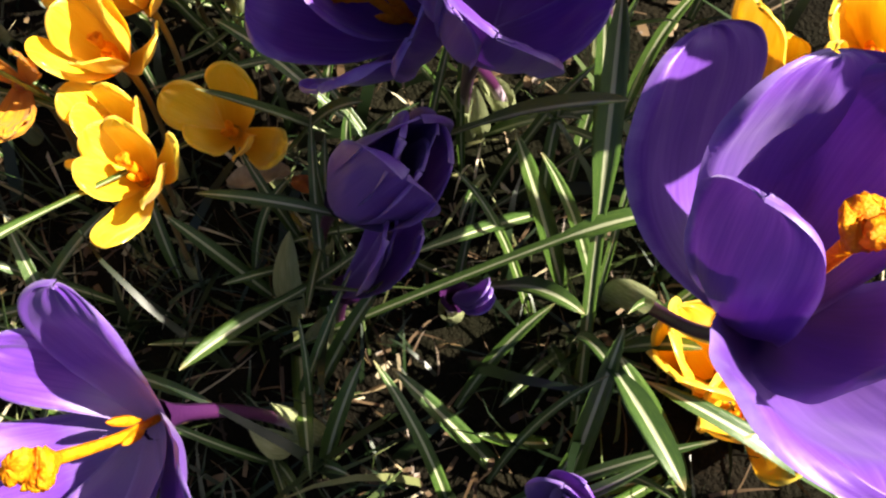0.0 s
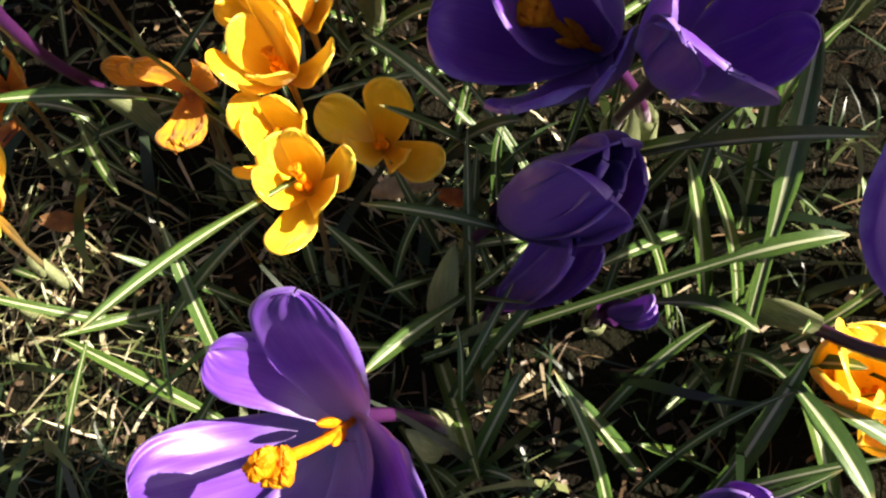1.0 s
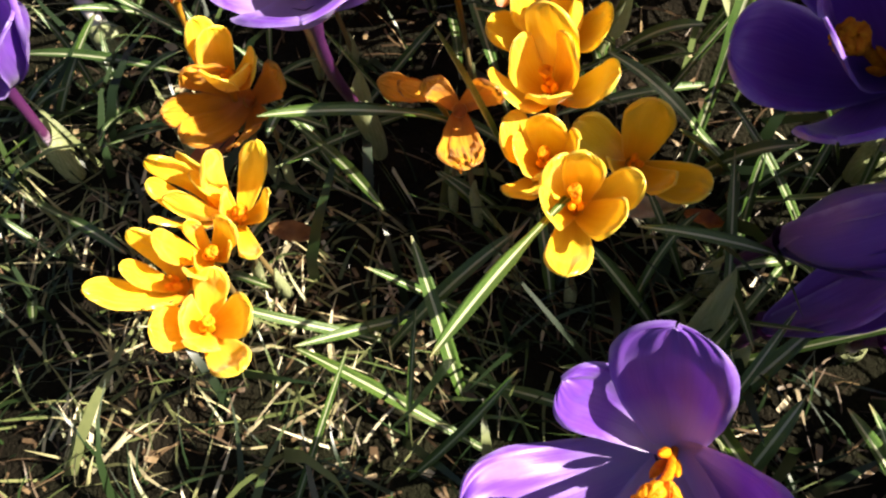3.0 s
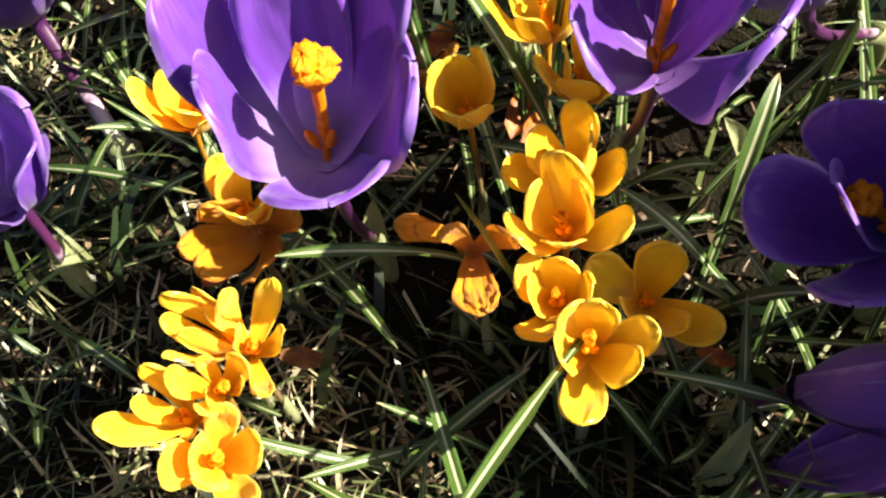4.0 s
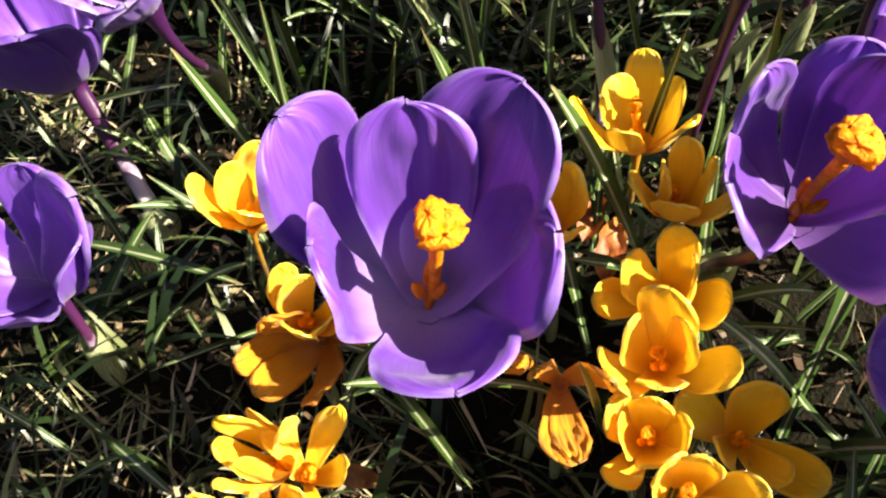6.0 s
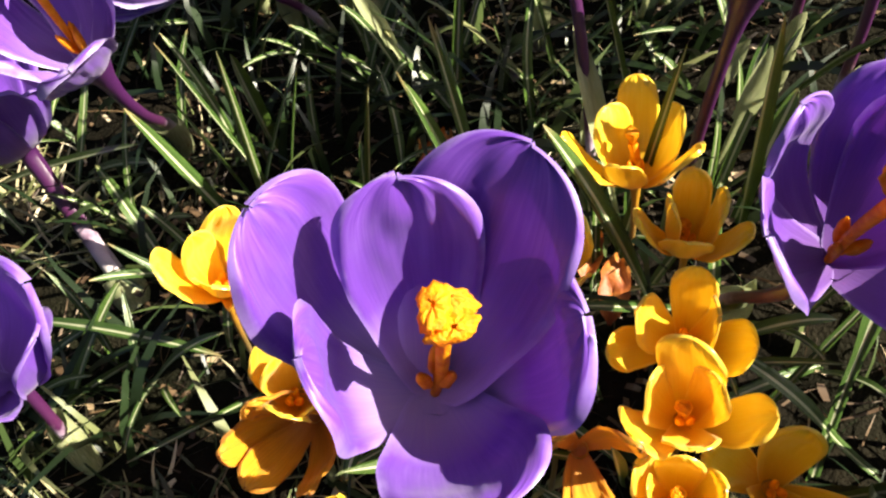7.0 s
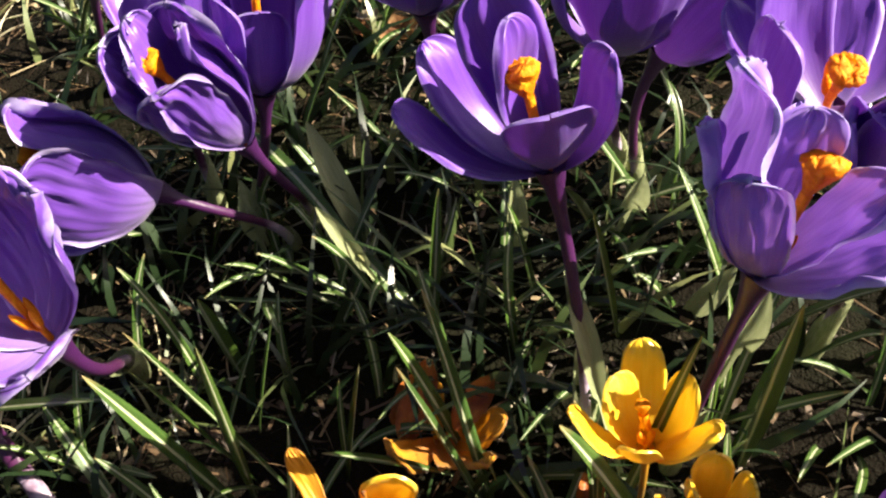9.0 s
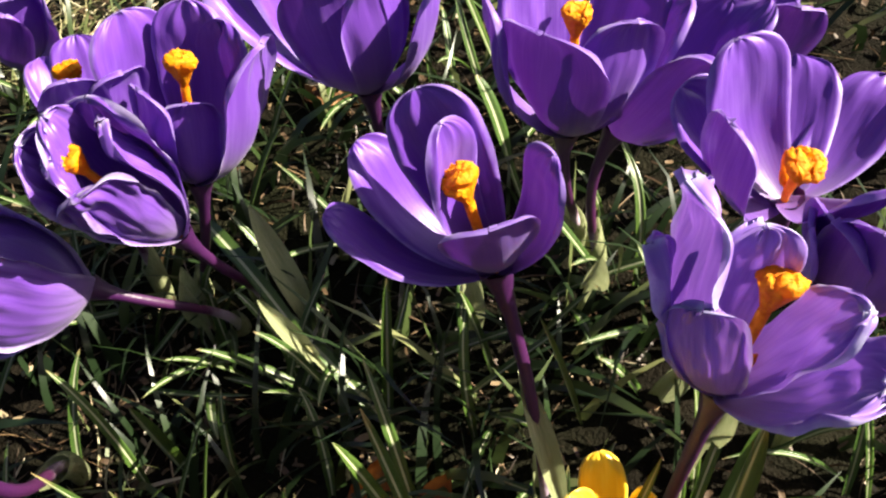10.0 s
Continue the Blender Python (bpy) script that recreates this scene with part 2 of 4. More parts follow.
def sheet(name, rows, material, parent=None, uv=True):
    """A mesh from a grid of points, with u across and v along."""
    nu, nv = len(rows[0]), len(rows)
    me = bpy.data.meshes.new(name)
    me.from_pydata([tuple(p) for r in rows for p in r], [], [(j * nu + i, j * nu + i + 1, (j + 1) * nu + i + 1, (j + 1) * nu + i) for j in range(nv - 1) for i in range(nu - 1)])
    me.materials.append(material)
    layer = me.uv_layers.new(name="UVMap")
    flat = []
    for j in range(nv - 1):
        for i in range(nu - 1):
            for a, b in ((i, j), (i + 1, j), (i + 1, j + 1), (i, j + 1)):
                flat += [a / (nu - 1), b / (nv - 1)]
    layer.data.foreach_set("uv", flat)
    me.polygons.foreach_set("use_smooth", [True] * len(me.polygons))
    ob = new(name, me)
    if parent is not None:
        ob.parent = parent
    return ob


def direction(heading, height):
    a, b = radians(heading), radians(height)
    return Vector((math.cos(a) * math.cos(b), math.sin(a) * math.cos(b), math.sin(b)))


def bezier(a, b, c, d, s):
    t = 1 - s
    return a * t ** 3 + b * 3 * s * t * t + c * 3 * s * s * t + d * s ** 3


def petal(parent, base, axis, spec, material, wide, ragged=0.0, closed=False, taper=5.2):
    """One cupped petal: heading and height of its tip seen from the throat, length, relative width."""
    heading, height, length, broad = spec[:4]
    cup = spec[4] if len(spec) > 4 else 0.42
    curl = spec[5] if len(spec) > 5 else RNG.uniform(-0.05, 0.06)
    d = direction(heading, height)
    n = d * axis.dot(d) - axis
    if n.length < 0.12:
        n = direction(heading, 0) - d * d.dot(direction(heading, 0))
    n.normalize()
    side = d.cross(n)
    bulge = spec[6] if len(spec) > 6 else (0.20 if closed else 0.25)
    if len(spec) > 7:
        turn = radians(spec[7])
        n, side = n * math.cos(turn) + side * math.sin(turn), side * math.cos(turn) - n * math.sin(turn)
    half = length * broad * wide / 2
    seed = RNG.uniform(0, 100)
    nu, nv = 31, 34
    rows = []
    for j in range(nv):
        s = j / (nv - 1)
        s = 1 - (1 - s) ** 1.9
        shape = (s ** 0.60) * max(0.0, 1 - s ** taper) ** 0.46 * (1.42 - 0.056 * taper) + 0.10 * (1 - s) ** 2
        if j == nv - 1:
            shape = 0.02
        c = base + d * (length * s) + n * length * (bulge * 3.4 * s * (1 - s) ** 1.4 + curl * s ** 5)
        row = []
        for i in range(nu):
            u = 2 * i / (nu - 1) - 1
            ruffle = noise.noise((u * 2.2, s * 3.0, seed)) * 0.030 * s + ragged * 0.028 * noise.noise((u * 9.0, s * 5.0, seed + 4)) * s + noise.noise((u * 5.0, s * 6.0, seed + 9)) * (0.010 + 0.05 * ragged) * s * s
            edge = 1 + (0.06 + 0.25 * ragged) * noise.noise((u * 3 + seed, s * 5, 2.0)) * s
            fold = abs(u) ** 2.0
            p = c + side * (u * shape * half * edge * (1 - 0.10 * fold)) - n * (cup * fold * shape * half * (1 - 0.8 * s ** 2.5)) + n * (ruffle * length + half * (0.05 * max(0.0, (abs(u) - 0.7) / 0.3) ** 2 * min(1.0, s * 2) + 0.03 * s ** 9))
            rim = max(0.0, max(abs(u), s) - 0.80) / 0.20
            p += n * (rim ** 1.6 * (0.010 if closed else 0.046) * length * s)
            p += n * (rim * (0.004 if closed else 0.016 + 0.035 * ragged) * length * s * noise.noise((u * 7.0, s * 6.0, seed + 20)))
            p += d * (length * 0.05 * ragged * noise.noise((u * 6, seed, 1.0)) * s)
            row.append(p)
        rows.append(row)
    return sheet("petal", rows, material, parent)


def rod(name, points, radii, material, parent, sides=9):
    """A tapered round stalk along points."""
    rows = []
    for k, p in enumerate(points):
        t = (points[min(k + 1, len(points) - 1)] - points[max(k - 1, 0)]).normalized()
        a = t.orthogonal().normalized() if k == 0 else (a - t * a.dot(t)).normalized()
        b = t.cross(a)
        rows.append([p + (a * math.cos(2 * math.pi * i / sides) + b * math.sin(2 * math.pi * i / sides)) * radii[k] for i in range(sides + 1)])
    return sheet(name, rows, material, parent)


def stigma_parts(parent, base, top, size):
    """The orange style that widens into three frilled, trumpet-shaped stigma lobes."""
    axis = (top - base).normalized()
    low = top - axis * size * 0.9
    mid = base.lerp(low, 0.5) + Vector((RNG.uniform(-1, 1), RNG.uniform(-1, 1), 0)) * 0.0012
    style = rod("style", [bezier(base, mid, mid, low + axis * size * 0.2, k / 6) for k in range(7)], [0.0009 + 0.0005 * k / 6 for k in range(7)], STIGMA, parent)
    a = axis.orthogonal().normalized()
    b = axis.cross(a)
    turn = RNG.uniform(0, 2)
    for k in range(3):
        seed = RNG.uniform(0, 50)
        q = turn + 2 * math.pi * k / 3 + RNG.uniform(-0.25, 0.25)
        out = a * math.cos(q) + b * math.sin(q)
        side = axis.cross(out)
        tall, lean = RNG.uniform(0.85, 1.2), RNG.uniform(0.26, 0.44)
        rows = []
        for j in range(19):
            s = j / 18
            grow = 0.16 + 0.84 * min(1.0, s / 0.72) ** 1.15
            close = 1.0 if s < 0.72 else max(0.02, 1 - ((s - 0.72) / 0.28) ** 2) ** 0.5
            rise = 1.75 * tall * (s if s < 0.72 else 0.72 + 0.16 * math.sin((s - 0.72) / 0.28 * math.pi / 2))
            c = low + axis * (size * rise) + out * (size * lean * s ** 0.8)
            row = []
            for i in range(29):
                f = 2 * math.pi * i / 28
                p = Vector((math.cos(f), math.sin(f), s * 2.0))
                frill = 1 + (0.30 * noise.noise(p * 2.6 + Vector((seed, 0, 0))) + 0.22 * noise.noise(p * 6.5 + Vector((0, seed, 0)))) * min(1.0, s * 1.6)
                row.append(c + side * (math.cos(f) * size * 0.64 * grow * close * frill) + out * (math.sin(f) * size * 0.40 * grow * close * frill)
                           + axis * (size * 0.16 * s * noise.noise(p * 3.4 + Vector((3, 1, seed)))))
            rows.append(row)
        sheet("stigma_lobe", rows, STIGMA, style)


def anthers(parent, base, axis, size):
    """Three slim yellow anthers round the style."""
    a = axis.orthogonal().normalized()
    b = axis.cross(a)
    for k in range(3):
        q = 2 * math.pi * k / 3 + 0.9
        out = a * math.cos(q) + b * math.sin(q)
        p0 = base + axis * size * 0.25 + out * size * 0.05
        p1 = base + axis * size * 0.72 + out * size * 0.17
        pts = [p0.lerp(p1, j / 8) for j in range(9)]
        rod("anther", pts, [0.0004, 0.0004, 0.0010, 0.0013, 0.0013, 0.0012, 0.0011, 0.0008, 0.0002], STIGMA, parent, 7)


def stalk(parent, foot, throat, axis, radius, material, sheath, straight=False):
    """The long flower tube from the ground to the throat, and the papery sheath at its foot."""
    foot, span = Vector(foot), (throat - Vector(foot)).length
    rise = throat * 0.3 if straight else Vector((0, 0, span * 0.35))
    pts = [bezier(foot, foot + rise, throat - axis * span * (0.15 if straight else 0.4), throat + axis * 0.002, k / 16) for k in range(17)]
    rad = [radius * (1.05 - 0.25 * math.sin(math.pi * k / 16)) if k < 14 else radius * (0.95, 1.35, 2.3)[k - 14] for k in range(17)]
    tube = rod("flower_tube", pts, rad, material, parent)
    if not sheath:
        return
    top = int(16 * sheath)
    seed = RNG.uniform(0, 40)
    rows = []
    for k in range(top + 1):
        s = k / top
        t = (pts[k + 1] - pts[max(k - 1, 0)]).normalized()
        a = t.orthogonal().normalized() if k == 0 else (a - t * a.dot(t)).normalized()
        b = t.cross(a)
        r = radius * (1.25 + 0.62 * math.sin(math.pi * min(1, s * 0.72 + 0.1)))
        row = []
        for i in range(13):
            q = 2 * math.pi * i / 12
            lift = 0.30 * (math.cos(q - seed) - 1) * s ** 3 * span * sheath * 0.6
            row.append(pts[k] + (a * math.cos(q) + b * math.sin(q)) * r * (1 + 0.12 * noise.noise((q, s * 3, seed))) + t * lift)
        rows.append(row)
    sheet("spathe", rows, SPATHE, tube)


def flower(name, label, category, group, throat, foot, petals, petal_mat, tube_mat, wide, tube_radius, sheath, stigma_at, stigma_size, anther_size, ragged=0.0, closed=False, taper=5.2, straight=False):
    throat = Vector(throat)
    axis = Vector()
    for p in petals:
        axis += direction(p[0], p[1])
    axis.normalize()
    if stigma_at:
        axis = (axis + (Vector(stigma_at) - throat).normalized()).normalized()
    plant = new(name)
    plant.empty_display_size = 0.01
    plant.location = foot
    tagged(plant, label, category, group)
    shift = Vector(foot)
    for k, p in enumerate(petals):
        petal(plant, throat - shift, axis, p, petal_mat, wide, ragged * RNG.uniform(0.5, 1.0), closed, taper)
    stalk(plant, Vector((0, 0, 0)), throat - shift, (axis + Vector((0, 0, 0.35))).normalized(), tube_radius, tube_mat, sheath, straight)
    if stigma_at:
        stigma_parts(plant, throat - shift, Vector(stigma_at) - shift, stigma_size)
    if anther_size:
        anthers(plant, throat - shift, axis, anther_size)
    return plant


def purple_crocus(throat, foot, petals, stigma_at=None, tattered=0, label="", sheath=0.55, tube=0.0021, straight=False, pale_throat=False):
    text = label or ("tattered pale violet crocus with frayed petals and orange stigma" if tattered == 2 else "crumpled violet crocus with creased petals and orange stigma" if tattered else "open violet crocus with orange stigma on a slender purple tube")
    return flower("purple_crocus", text, "crocus", "violet crocuses in the lawn", throat, foot, petals, WHITE_THROAT if pale_throat else (PURPLE, TORN, PALE)[tattered], TUBE, 0.74, tube, sheath,
                  stigma_at, 0.0064, 0.020 if stigma_at else 0, 1.1 if tattered else 0.12, straight=straight)


def purple_bud(throat, foot, petals, label="", sheath=0.6):
    return flower("crocus_bud", label or "closed dark violet crocus bud leaning over striped leaves", "crocus bud", "violet crocus buds", throat, foot, petals, PURPLE, TUBE, 0.85, 0.0020,
                  sheath, None, 0, 0, 0.05, True)


def yellow_crocus(throat, foot, petals, stigma_at=None, label=""):
    return flower("yellow_crocus", label or "small golden yellow crocus opening in the sun", "crocus", "yellow crocuses in the lawn", throat, foot, petals, YELLOW, OCHRE, 0.78, 0.0011, 0.4,
                  stigma_at, 0.0028, 0.012, 0.10, False, 3.2)


def wilted_crocus(throat, foot, petals, stigma_at=None, label=""):
    return flower("wilted_yellow_crocus", label or "wilted shrivelled yellow crocus with browning petals", "crocus", "wilted yellow crocuses", throat, foot, petals, WILTED, OCHRE, 0.72, 0.0010, 0.4,
                  stigma_at, 0.004, 0, 0.8, False, 3.0)


def rooted(base, tip):
    """Where a leaf or sheath that is seen from base to tip springs from the soil."""
    run = tip - base
    gap = base.z - ground_z(base.x, base.y)
    back = min(gap / max(run.z, 1e-4), 0.09 / run.length) if run.z > 0.3 * run.length else min(0.6, 0.02 / run.length)
    foot = base - run * back
    return Vector((foot.x, foot.y, ground_z(foot.x, foot.y) - 0.002))


def crocus_leaf(base, tip, width=0.0045, arch=0.012, bend=0.0, twist=0.0, label=""):
    """A long channelled leaf with thickness, from the soil to its pointed tip."""
    base, tip = Vector(base), Vector(tip)
    run = tip - base
    flat = Vector((run.x, run.y, 0))
    across = Vector((-run.y, run.x, 0)).normalized() if flat.length > 1e-4 else Vector((1, 0, 0))
    mid = base.lerp(tip, 0.5) + Vector((0, 0, arch)) + across * bend
    n, half, rows = 22, width / 2, []
    low = 0
    if base.z - ground_z(base.x, base.y) > 0.004:
        low, root = 10, rooted(base, tip)
        lead = (mid - base).normalized() * (base - root).length * 0.5
    for k in range(-low, n):
        s = max(0, k) / (n - 1)
        p = base * (1 - s) ** 2 + mid * 2 * s * (1 - s) + tip * s * s
        t = ((mid - base) * (1 - s) + (tip - mid) * s).normalized()
        if k < 0:
            f = 1 + k / low
            p = root * (1 - f) ** 2 + (base - lead) * 2 * f * (1 - f) + base * f * f
            t = ((base - lead - root) * (1 - f) + lead * f).normalized()
        sd = t.cross(Vector((0, 0, 1)))
        sd = sd.normalized() if sd.length > 0.05 else across
        q = twist * s
        up = sd.cross(t)
        sd, up = sd * math.cos(q) + up * math.sin(q), up * math.cos(q) - sd * math.sin(q)
        wd = half * (0.55 + 0.45 * min(1, s * 4)) * max(0.02, 1 - s ** 5) ** 0.8
        prof = ((-1, 0.32), (-0.55, 0.10), (-0.16, -0.04), (0, -0.10), (0.16, -0.04), (0.55, 0.10), (1, 0.32), (0.55, -0.06), (0.14, -0.26), (-0.14, -0.26), (-0.55, -0.06), (-1, 0.32))
        rows.append([p - base + sd * (a * wd) + up * (b * wd) for a, b in prof])
    nv, nu = n + low, 12
    me = bpy.data.meshes.new("crocus_leaf")
    me.from_pydata([tuple(p) for r in rows for p in r], [], [(j * nu + i, j * nu + i + 1, (j + 1) * nu + i + 1, (j + 1) * nu + i) for j in range(nv - 1) for i in range(nu - 1)])
    me.materials.append(LEAF)
    us = (0, 0.225, 0.42, 0.5, 0.58, 0.775, 1, 0.775, 0.58, 0.42, 0.225, 0)
    flatuv = []
    for j in range(nv - 1):
        for i in range(nu - 1):
            for a, b in ((i, j), (i + 1, j), (i + 1, j + 1), (i, j + 1)):
                flatuv += [us[a], b / (nv - 1)]
    me.uv_layers.new(name="UVMap").data.foreach_set("uv", flatuv)
    me.polygons.foreach_set("use_smooth", [True] * len(me.polygons))
    ob = new("crocus_leaf", me)
    ob.location = base
    return tagged(ob, label or "narrow dark green crocus leaf with a white midrib", "leaf", "striped crocus leaves")


def sheath(base, tip, width, bend=0.0, label=""):
    """A broad papery sheath blade, folded along its length."""
    base, tip = Vector(base), Vector(tip)
    run = tip - base
    side = run.cross(Vector((0, -0.5, 1))).normalized()
    up = side.cross(run).normalized()
    seed, rows = RNG.uniform(0, 60), []
    if base.z - ground_z(base.x, base.y) > 0.004:
        drop = rooted(base, tip) - base
        for j in range(8):
            f = j / 8
            c = drop * (1 - f) ** 1.5
            rows.append([c + side * (i / 4 - 1) * width * 0.2 * (0.7 + 0.3 * f) + up * abs(i / 4 - 1) ** 1.6 * width * 0.15 for i in range(9)])
    for j in range(15):
        s = j / 14
        c = run * s + up * (bend * math.sin(math.pi * s))
        g = width / 2 * (0.55 + 0.75 * math.sin(math.pi * (0.12 + 0.72 * s))) * max(0.03, 1 - s ** 4) ** 0.6
        row = []
        for i in range(9):
            u = i / 4 - 1
            ripple = 0.10 * width * noise.noise((u * 2, s * 4, seed))
            row.append(c + side * (u * g) + up * (abs(u) ** 1.6 * g * 0.75 + ripple))
        rows.append(row)
    ob = sheet("papery_sheath", rows, SPATHE)
    ob.location = base
    return tagged(ob, label or "pale papery sheath at the foot of a crocus", "sheath", "papery crocus sheaths")


def scrap(centre, size, heading, material, label, stretch=0.6, tilt=0.3):
    """A dry curled fragment of leaf or petal lying in the lawn."""
    seed, rows = RNG.uniform(0, 60), []
    a = direction(heading, 0)
    b = Vector((-a.y, a.x, 0))
    for j in range(11):
        v = j / 5 - 1
        row = []
        for i in range(11):
            u = i / 5 - 1
            edge = max(0.05, 1 - v * v) ** 0.5 * (1 + 0.25 * noise.noise((u * 2, v * 3, seed)))
            h = 0.30 * u * u + 0.22 * noise.noise((u * 1.6, v * 1.6, seed)) + tilt * v * 0.5 + 0.12 * noise.noise((u * 5, v * 5, seed))
            row.append(a * (v * size) + b * (u * size * stretch * edge) + Vector((0, 0, h * size)))
        rows.append(row)
    ob = sheet("dead_leaf", rows, material)
    ob.location = centre
    return tagged(ob, label, "dead leaf")


# ---- flowers ----
purple_crocus((-0.1358, 0.1420, 0.1122), (-0.1397, 0.1734, -0.0105), [(163, 66, 0.0540, 0.86, 0.40, 0.00, 0.28, -6), (104, 77, 0.0495, 0.82, 0.60, 0.00, 0.16, -13), (47, 68, 0.0550, 0.94, 0.66, 0.00, 0.08, 0), (-10, 62, 0.0440, 1.15, 0.28, 0.02, 0.25, 24), (-71, 47, 0.0395, 1.20, 0.68, 0.02, 0.23, 7), (-140, 68, 0.0450, 0.92, 0.26, 0.00, 0.29, -12)], stigma_at=(-0.1325, 0.1412, 0.1430), label="large open violet crocus with orange stigma above yellow crocuses", pale_throat=True)
purple_crocus((-0.0617, 0.1712, 0.1120), (-0.0612, 0.2091, 0.0039), [(176, 70, 0.0453, 0.60, 0.35, 0.00, 0.29, -6), (85, 75, 0.0424, 0.81, 0.39, 0.00, 0.27, -1), (-38, 89, 0.0481, 0.56, 0.40, 0.00, 0.31, -1), (-44, 69, 0.0467, 0.55, 0.51, 0.00, 0.07, 3), (-63, 58, 0.0521, 0.92, 0.25, 0.00, 0.33, 10), (-145, 53, 0.0390, 1.09, 0.43, 0.00, 0.22, -11)], stigma_at=(-0.0643, 0.1610, 0.1500), label="open violet crocus leaning beside a yellow cluster")
purple_crocus((-0.0475, 0.0580, 0.0600), (-0.0253, 0.0665, -0.0073), [(124, 72, 0.0445, 1.05, 0.48, 0.03, 0.08, 0), (168, 46, 0.0385, 0.80, 0.62, 0.00, 0.26, 20), (-157, 10, 0.0513, 0.88, 0.36, 0.00, 0.29, 22), (-118, 18, 0.0489, 0.75, 0.41, 0.00, 0.25, 4), (-95, 32, 0.0504, 0.80, 0.48, 0.00, 0.21, 13), (-55, 40, 0.0420, 0.92, 0.60, 0.00, 0.12, 6)], stigma_at=(-0.0562, 0.0425, 0.0895), label="wide open violet crocus flopped flat with orange stigma", pale_throat=True)
purple_crocus((0.0741, 0.0690, 0.0940), (0.0576, 0.1021, 0.0138), [(106, 45, 0.0531, 1.13, 0.13, 0.00, 0.35, 20), (88, 70, 0.0541, 1.08, 0.43, 0.00, 0.25, 1), (160, 78, 0.0470, 0.86, 0.39, 0.00, 0.30, 45), (-85, 50, 0.0527, 1.41, 0.61, 0.00, 0.15, -14), (-36, 70, 0.0600, 1.35, 0.42, 0.00, 0.25, 0), (51, 68, 0.0530, 0.95, 0.42, 0.00, 0.25, 0)], stigma_at=(0.0790, 0.0700, 0.1300), label="tall violet crocus with overlapping petals and orange stigma")
purple_crocus((0.0095, 0.1545, 0.0710), (0.0291, 0.1596, 0.0138), [(-132, 23, 0.0380, 1.40, 0.45, 0.00, 0.32), (-92, 48, 0.0380, 1.00, 0.40), (178, 16, 0.0450, 1.15), (155, 48, 0.0460, 1.10), (-172, 45, 0.0400, 0.95), (-145, 78, 0.0420, 0.90)], stigma_at=(-0.0060, 0.1540, 0.0850), label="shaded violet crocus cup facing down the slope")
purple_crocus((-0.0202, 0.2095, 0.0977), (0.0307, 0.2539, 0.0225), [(-154, 57, 0.0529, 0.90), (-124, 60, 0.0563, 1.00, 0.50), (-125, 70, 0.0585, 0.90), (162, 68, 0.0497, 0.90), (174, 63, 0.0510, 0.80)])
purple_crocus((0.0232, 0.1394, 0.0834), (0.0174, 0.1573, 0.0147), [(-21, 42, 0.0371, 0.85), (-74, 58, 0.0436, 1.25), (-113, 77, 0.0439, 0.80), (-14, 79, 0.0439, 0.80), (9, 48, 0.0386, 0.80), (-95, 62, 0.0433, 0.70)], label="violet crocus leaning over a closed bud")
purple_bud((-0.0152, 0.1190, 0.0438), (-0.0274, 0.1207, 0.0017), [(-38, 57, 0.0545, 0.74, 0.78, -0.04, 0.19, 6), (-7, 61, 0.0540, 0.74, 0.78, -0.04, 0.19, 6), (-19, 48, 0.0530, 0.76, 0.78, -0.04, 0.19, 6), (-22, 61, 0.0535, 0.62, 0.70, -0.05, 0.15, 6), (-12, 54, 0.0530, 0.62, 0.70, -0.05, 0.15, 6), (-29, 53, 0.0530, 0.62, 0.70, -0.05, 0.15, 6)], label="large closed dark violet crocus bud in shade")
purple_bud((-0.0155, 0.1015, 0.0236), (-0.0213, 0.0981, -0.0033), [(-15, 67, 0.0490, 0.52, 0.70, -0.05, 0.12, 0), (13, 64, 0.0490, 0.52, 0.70, -0.05, 0.12, 0), (-5, 57, 0.0490, 0.52, 0.70, -0.05, 0.12, 0)], label="slim dark violet bud beneath a larger bud")
purple_bud((0.0148, 0.0977, 0.0300), (0.0133, 0.1012, 0.0039), [(-23, 61, 0.0197, 0.60), (-37, 51, 0.0196, 0.60), (-33, 57, 0.0197, 0.60)], label="tiny withered violet bud near the soil")
purple_bud((0.0363, 0.0371, 0.0174), (0.0352, 0.0332, 0.0007), [(43, 72, 0.0430, 0.54, 0.75, -0.05, 0.17, 0), (21, 78, 0.0410, 0.54, 0.75, -0.05, 0.17, 0), (61, 76, 0.0425, 0.54, 0.75, -0.05, 0.17, 0)], label="small violet bud pushing through striped leaves")
purple_crocus((-0.2719, 0.1785, 0.0213), (-0.2623, 0.1654, -0.0248), [(25, 64, 0.0475, 1.40, 0.49, 0.00, 0.24, 11), (-8, 59, 0.0461, 0.95, 0.39, 0.00, 0.27, -3), (94, 63, 0.0449, 0.87, 0.42, 0.00, 0.25, -2), (170, 55, 0.0460, 0.90, 0.42, 0.00, 0.25, 0), (-130, 60, 0.0460, 0.90, 0.42, 0.00, 0.25, 0), (-80, 50, 0.0460, 0.90, 0.42, 0.00, 0.25, 0)], label="violet crocus cup with creased rims low in the lawn", sheath=0.5, tube=0.0025, straight=True)
purple_crocus((-0.3044, 0.2757, 0.0115), (-0.2629, 0.2297, -0.0302), [(-60, 63, 0.0702, 0.90), (99, 46, 0.0417, 0.90), (-35, 59, 0.0507, 0.80), (-74, 59, 0.0670, 0.80), (152, 50, 0.0511, 0.80), (118, 54, 0.0495, 0.80)], sheath=0.22, tube=0.0040, straight=True)
